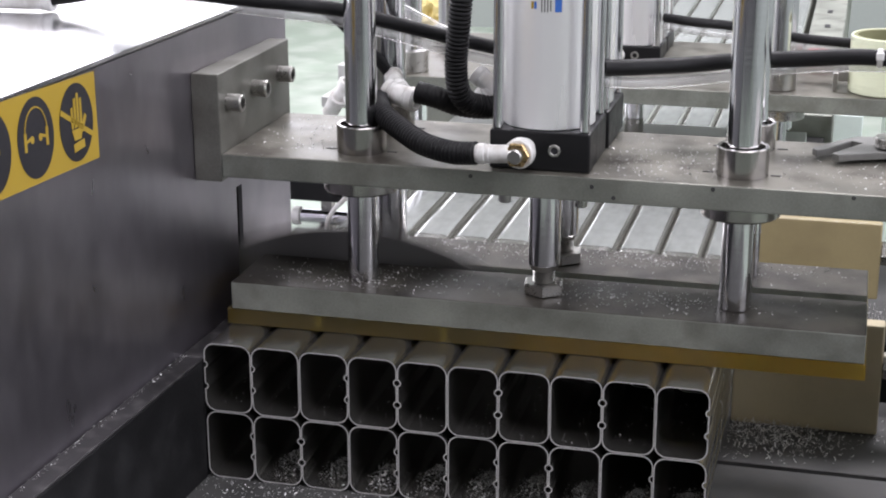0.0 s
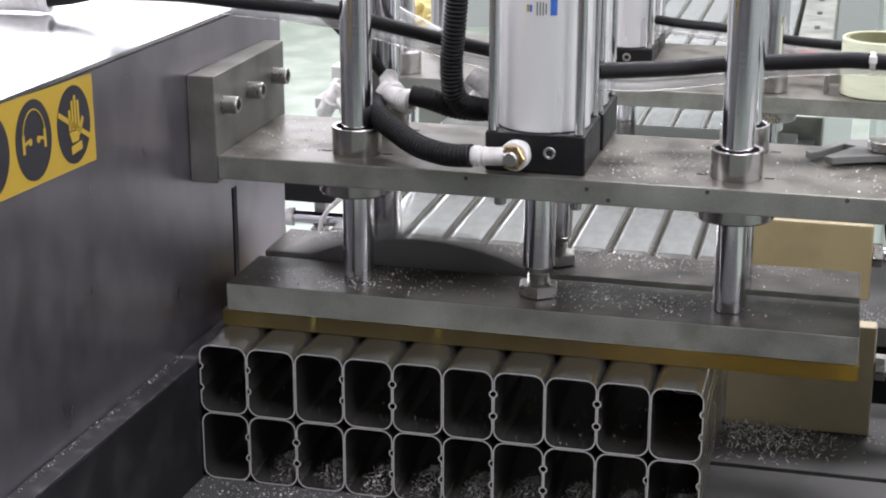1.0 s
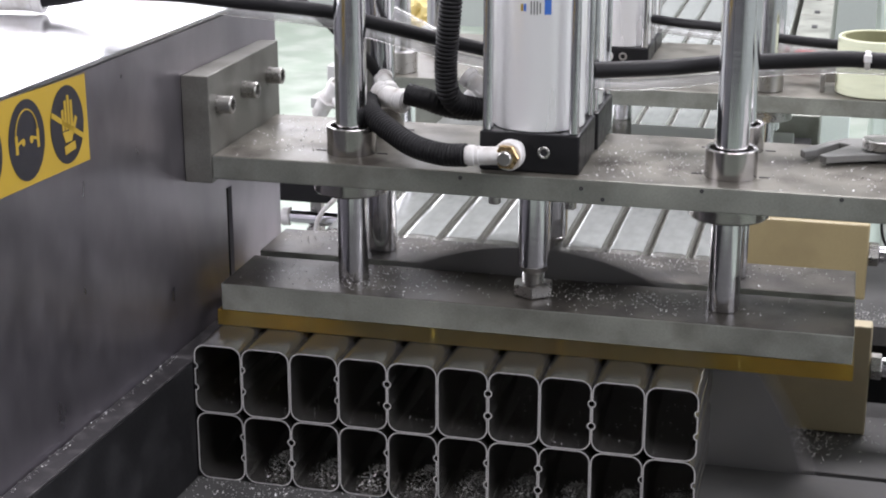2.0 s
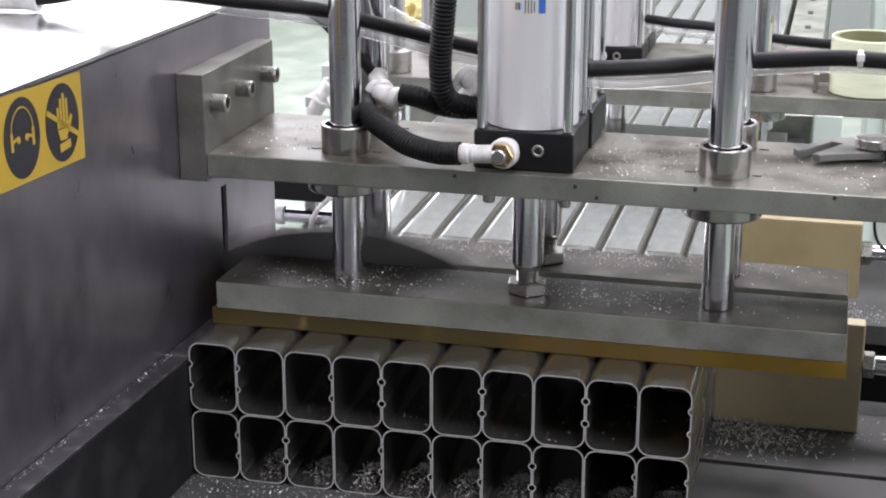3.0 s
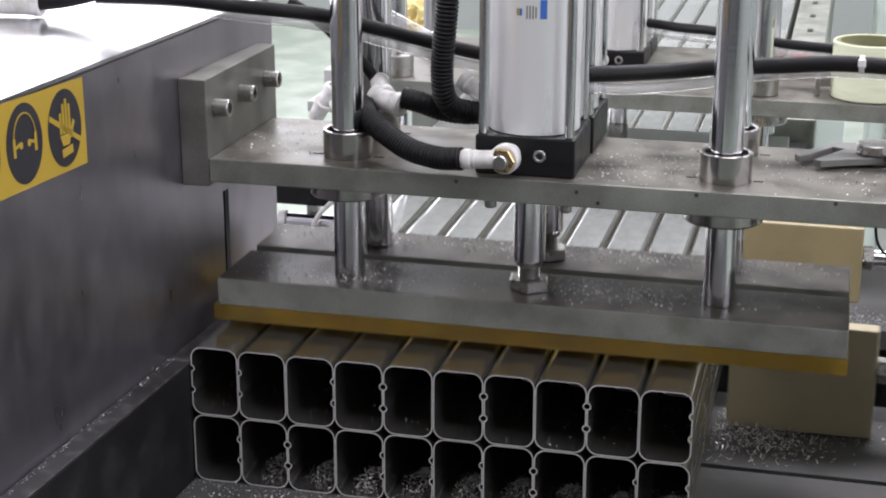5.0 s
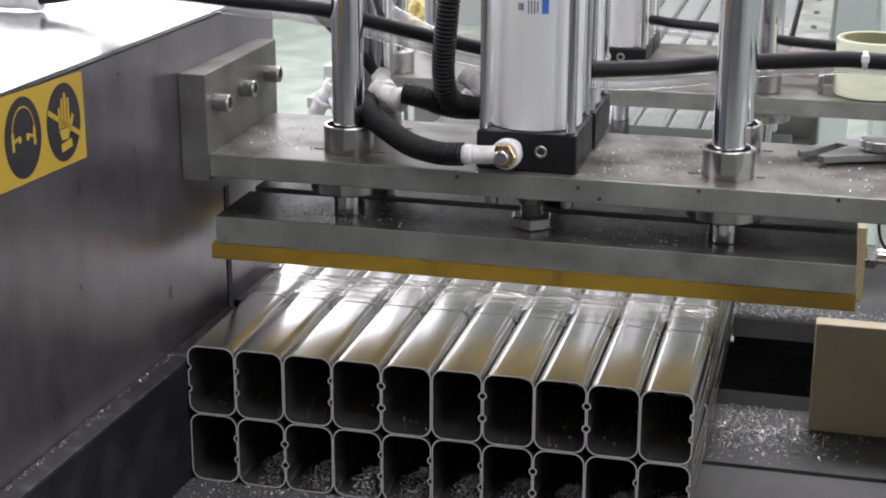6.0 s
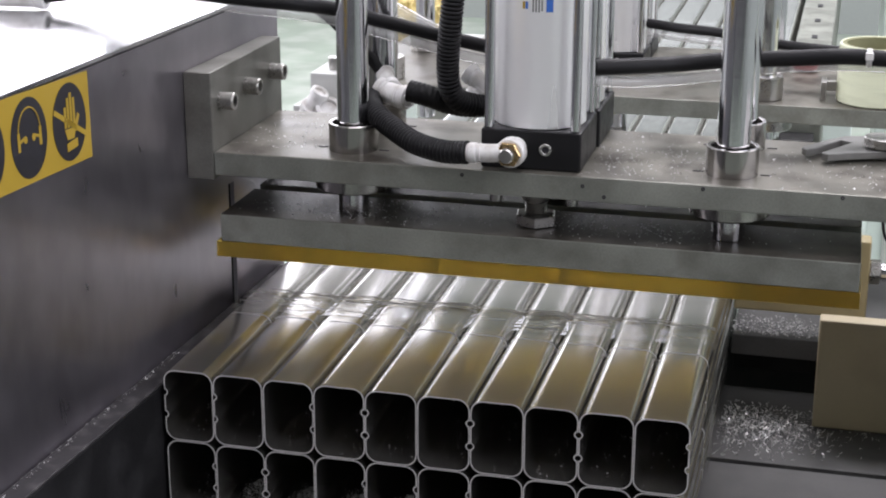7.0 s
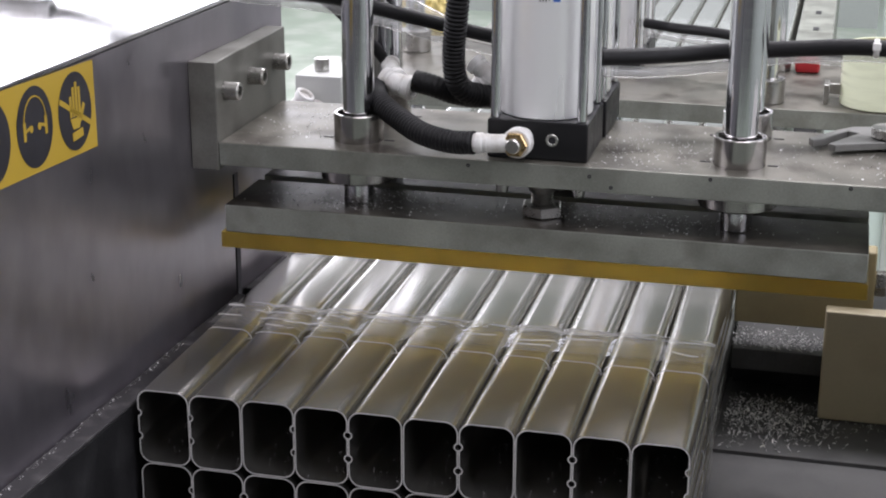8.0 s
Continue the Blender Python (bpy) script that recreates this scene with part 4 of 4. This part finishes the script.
    BUNDLE.extend((h1, h2, roll, clip, red, f))


def build_background():
    """Roller bed, rails and stacked goods behind the saw."""
    bed = thing("roller_bed", "long pale steel feed bed under the bundle", "conveyor")
    for x in (-0.08, 0.458):
        rail = part("side_rail", box(x, x + 0.062, 1.06, 3.6, -0.22, 0.0, 0.003), M_PLATE, bed)
        for i in range(14):
            # Raised dark bars paint the shade inside the slots.
            part("slot", box(x + 0.026, x + 0.036, 1.12 + 0.17 * i, 1.15 + 0.17 * i, 0.0002, 0.0012, 0), M_INK, rail, "dark bar for the shade in a bolt slot")
    for i in range(9):
        part("roller", rod_shape(0.03, -0.0175, 0.4575, along((0, 1.1 + 0.28 * i, TABLE - 0.0305), (1, 0, 0)), 24), M_STEEL, bed)
    for x in (-0.07, 0.468):
        for y in (1.1, 3.4):
            part("leg", box(x, x + 0.04, y, y + 0.05, FLOOR, -0.2205, 0.002), M_PALE, bed)


def build_control_panel():
    """Pale cabinet beyond the feed bed."""
    p = thing("control_cabinet", "pale grey painted control cabinet beyond the feed bed", "machine cabinet")
    part("body", box(0.62, 1.5, 2.5, 3.0, FLOOR, 0.5, 0.006), M_PALE, p)
    for x in (0.66, 0.88, 1.1):
        part("door_panel", box(x, x + 0.2, 2.488, 2.4995, FLOOR + 0.1, 0.45, 0.004), M_ALU, p)
    b = thing("rail_post", "pale painted rail post below the carriage", "machine post")
    part("post", box(0.515, 0.562, 1.20, 1.25, FLOOR, -0.03, 0.002), M_PALE, b)
    part("foot_box", box(0.462, 0.510, 1.0, 1.05, -0.12, -0.03, 0.002), M_BLACK, b, "black switch box")


def build_valve():
    """Air valve and cables at the end of the feed table, behind the clamps."""
    v = thing("air_valve", "dark air valve with chrome fittings on the carriage shelf", "pneumatic valve")
    BUNDLE.append(v)
    part("body", box(-0.082, -0.012, 0.45, 0.50, 0.002, 0.034, 0.003), M_BLACK, v)
    part("manifold", rod_shape(0.0085, -0.072, 0.0, along((0, 0.47, -0.022), (1, 0, 0)), 24), M_CHROME, v, "chrome manifold tube")
    part("fitting", ring_shape(0.004, 0.011, -0.082, -0.0725, along((0, 0.47, -0.022), (1, 0, 0)), 24), M_WHITE, v, "white push-in fitting")
    part("post", box(-0.05, -0.036, 0.475, 0.489, -0.0773, 0.0018, 0.001), M_STEEL, v)
    part("post", box(-0.05, -0.036, 0.4605, 0.4745, -0.0773, -0.031, 0.001), M_STEEL, v)
    c = hose("cable", ((-0.006, 0.452, 0.022), (-0.012, 0.45, 0.008), (-0.026, 0.45, -0.007), (-0.034, 0.45, -0.025), (-0.034, 0.452, -0.055), (-0.02, 0.455, -0.0745)), 0.0028, M_WHITE, "thin white cable hanging from the valve")
    BUNDLE.append(c)
    hose("cable", ((0.62, 0.40, 0.085), (0.600, 0.40, 0.060), (0.596, 0.40, 0.035), (0.606, 0.40, 0.012), (0.64, 0.40, -0.002), (0.70, 0.42, 0.0)), 0.0016, M_RUBBER, "thin black cable beside the rear clamp")


def build_crate():
    c = thing("storage_crate", "pale plastic crate on the floor behind the saw", "crate")
    part("body", box(-0.44, -0.2, 1.85, 2.3, FLOOR, -0.175, 0.006), M_PALE, c)
    part("rim", box(-0.455, -0.185, 1.835, 2.315, -0.1748, -0.15, 0.004), M_ALU, c)
    bm = bmesh.new()
    bmesh.ops.create_icosphere(bm, subdivisions=5, radius=1)
    for v in bm.verts:
        fold = abs(noise.noise(v.co * 2.6)) * 0.34 + abs(noise.noise(v.co * 6.5 + Vector((3, 1, 7)))) * 0.13
        k = 1.12 - fold + 0.12 * noise.noise(v.co * 1.4)
        v.co = Vector((v.co.x * k * 0.078 - 0.350, v.co.y * k * 0.11 + 2.05, max(-0.149, v.co.z * k * 0.085 - 0.078)))
    solid("plastic_sack", bm, M_WRAP, "crumpled yellow plastic sack on the crate", "sack")


def build_swarf():
    rng = random.Random(11)

    def spots(n, fx, fy, z):
        out = []
        while len(out) < n:
            x, y = fx(), fy()
            out.append((x, y, z + rng.uniform(0.0002, 0.0008)))
        return out

    def clump(n, cx, sx, cy, sy, z, lo, hi, h=0.0):
        out = []
        while len(out) < n:
            x, y = rng.gauss(cx, sx), rng.gauss(cy, sy)
            if lo[0] < x < hi[0] and lo[1] < y < hi[1]:
                k = math.exp(-((x - cx) / sx) ** 2 / 2 - ((y - cy) / sy) ** 2 / 2)
                out.append((x, y, z + 0.0003 + rng.random() * h * k))
        return out

    f = clump(230, 0.13, 0.055, 0.10, 0.018, 0.041, (0.02, 0.055), (0.3, 0.134)) + clump(300, 0.37, 0.06, 0.095, 0.018, 0.041, (0.3, 0.055), (0.56, 0.134)) + clump(90, 0.3, 0.15, 0.1, 0.03, 0.041, (0.02, 0.055), (0.56, 0.134))
    f += clump(110, 0.125, 0.030, 0.072, 0.008, 0.041, (0.04, 0.055), (0.24, 0.0775), 0.004)
    f += clump(800, 0.30, 0.16, 0.205, 0.016, 0.041, (0.02, 0.158), (0.56, 0.226))
    s1 = tagged(link_mesh("plate_swarf", swarf_shape(f, 3, (0.0006, 0.0028), 0.8, 0.00055), M_SWARF), "bright aluminium swarf scattered on the clamp plates", "metal swarf", kind="stuff")
    LIFT.append(s1)
    u = clump(260, 0.38, 0.06, 0.12, 0.04, 0.161, (0.336, 0.055), (0.44, 0.22)) + clump(170, 0.55, 0.08, 0.11, 0.04, 0.161, (0.49, 0.053), (0.69, 0.22)) + clump(170, 0.06, 0.03, 0.13, 0.05, 0.161, (0.012, 0.053), (0.24, 0.22))
    tagged(link_mesh("crosshead_swarf", swarf_shape(u, 5, (0.0006, 0.0022), 0.8, 0.0007), M_SWARF), "fine bright swarf on the crosshead plate", "metal swarf", kind="stuff")
    t = clump(1200, 0.485, 0.034, 0.225, 0.03, TABLE, (0.4525, 0.155), (0.63, 0.289), 0.008) + clump(120, 0.6, 0.06, 0.25, 0.03, TABLE, (0.4525, 0.155), (0.75, 0.283), 0.003)
    sh = clump(900, 0.5, 0.08, 0.43, 0.02, -0.0775, (0.4525, 0.412), (0.68, 0.49), 0.003)
    BUNDLE.append(tagged(link_mesh("shelf_swarf", swarf_shape(sh, 17, (0.0006, 0.004), 0.7), M_SWARF), "fine swarf on the shelf of the carriage", "metal swarf", kind="stuff"))
    tagged(link_mesh("table_swarf", swarf_shape(t, 7, (0.0008, 0.0065), 0.9), M_SWARF), "heap of curled aluminium swarf on the table", "metal swarf", kind="stuff")
    q = []
    for k in range(1, 10):
        cx, cy, hh = PITCH * (k + 0.5) + 0.005, rng.uniform(0.028, 0.04), rng.uniform(0.009, 0.015)
        for _ in range(600):
            x, y = rng.gauss(cx, 0.008), rng.gauss(cy, 0.016)
            if abs(x - PITCH * (k + 0.5)) < 0.0185 and 0.002 < y < 0.14:
                q.append((x, y, -0.1290 + rng.random() ** 0.4 * hh * math.exp(-((y - cy) / 0.022) ** 2 - ((x - cx) / 0.013) ** 2)))
    for k in range(10):
        for _ in range(22):
            q.append((PITCH * (k + 0.5) + rng.uniform(-0.015, 0.015), rng.uniform(0.003, 0.12), -0.0633))
    s3 = tagged(link_mesh("tube_swarf", swarf_shape(q, 8, (0.0006, 0.0028), 0.9), M_SWARF), "swarf lying inside the sawn tubes", "metal swarf", kind="stuff")
    BUNDLE.append(s3)
    w = clump(900, 0.12, 0.13, -0.02, 0.025, TABLE, (0.0, -0.2), (0.45, -0.002), 0.004)
    tagged(link_mesh("front_swarf", swarf_shape(w, 12, (0.0006, 0.0035), 0.8), M_SWARF), "swarf on the table before the tubes", "metal swarf", kind="stuff")
    li = [(rng.uniform(-0.32, -0.03), rng.uniform(-0.3, 0.2), 0.2752) for _ in range(140)]
    tagged(link_mesh("lid_swarf", swarf_shape(li, 19, (0.0008, 0.003), 0.8, 0.0008), M_SWARF), "bright specks of swarf on the cabinet lid", "metal swarf", kind="stuff")
    e = [(-0.0215 + 0.034 * y + rng.uniform(0.0, 0.006), y, -0.0148) for y in (rng.uniform(-0.33, 0.0) for _ in range(160))]
    tagged(link_mesh("fence_swarf", swarf_shape(e, 13, (0.0006, 0.002), 0.5), M_SWARF), "fine swarf along the guide fence", "metal swarf", kind="stuff")


build_hall()
build_cabinet()
build_fence()
build_table()
build_sticker()
build_bars()
build_bundle_tape()
build_clamp(0.05, 0.1372, 0.0925, "clamp plates")
build_clamp(0.1525, 0.228, 0.187, "clamp plates")
build_crosshead()
build_cylinders()
SIDE = build_side_clamp("side_clamp", 0.4515, 0.5915, 0.243, 0.263, TABLE + 0.0004, -0.019, -0.062, "cream nylon side clamp block against the tubes")
BUNDLE.append(build_side_clamp("side_clamp", 0.4525, 0.5855, 0.42, 0.445, -0.053, 0.030, -0.005, "tall cream nylon side clamp block at the rear, toned darker for shade", M_NYLON_SHADE))
build_side_cylinder(0.715, 0.223, -0.095, -0.03)
BUNDLE.append(build_side_cylinder(0.66, 0.4025, -0.04, 0.03))
BLADE = build_blade()
build_hoses()
build_caliper()
build_carriage()
build_background()
build_control_panel()
build_valve()
build_crate()
build_swarf()


def motions():
    """Blade stroke, clamp lift, side clamp opening and bundle feed."""
    BZ = -0.1965
    stroke = ((0.0, 0.094), (0.5, 0.127), (1.0, 0.165), (1.5, 0.226), (1.8, 0.264), (2.0, 0.280), (2.2, 0.262), (2.8, 0.138),
              (3.2, 0.062), (3.7, -0.052), (4.0, -0.118), (4.5, -0.225), (5.0, -0.312), (8.0, -0.312))
    ts, xs = zip(*stroke)
    walk(BLADE, [(k / FPS, pose(float(np.interp(k / FPS, ts, xs)), SLOT, BZ, 0, 77 * k % 360, 0)) for k in range(8 * FPS + 1)])
    for ob in LIFT:
        walk(ob, [(t, pose(0, 0, z)) for t, z in ((0, 0), (4.85, 0), (5.0, 0.008), (5.3, 0.055), (5.45, 0.0625), (8.0, 0.0625))])
    walk(SIDE, [(t, pose(x, 0, 0)) for t, x in ((0, 0), (4.85, 0), (5.0, 0.012), (5.35, 0.081), (5.5, 0.0895), (8.0, 0.0895))])
    for ob in BUNDLE:
        p = ob.location.copy()
        walk(ob, [(t, pose(p.x, p.y + y, p.z)) for t, y in ((0, 0), (5.8, 0), (5.9, -0.0010), (6.0, -0.007), (6.5, -0.039), (7.0, -0.0713), (7.5, -0.1033), (8.0, -0.135))])


motions()
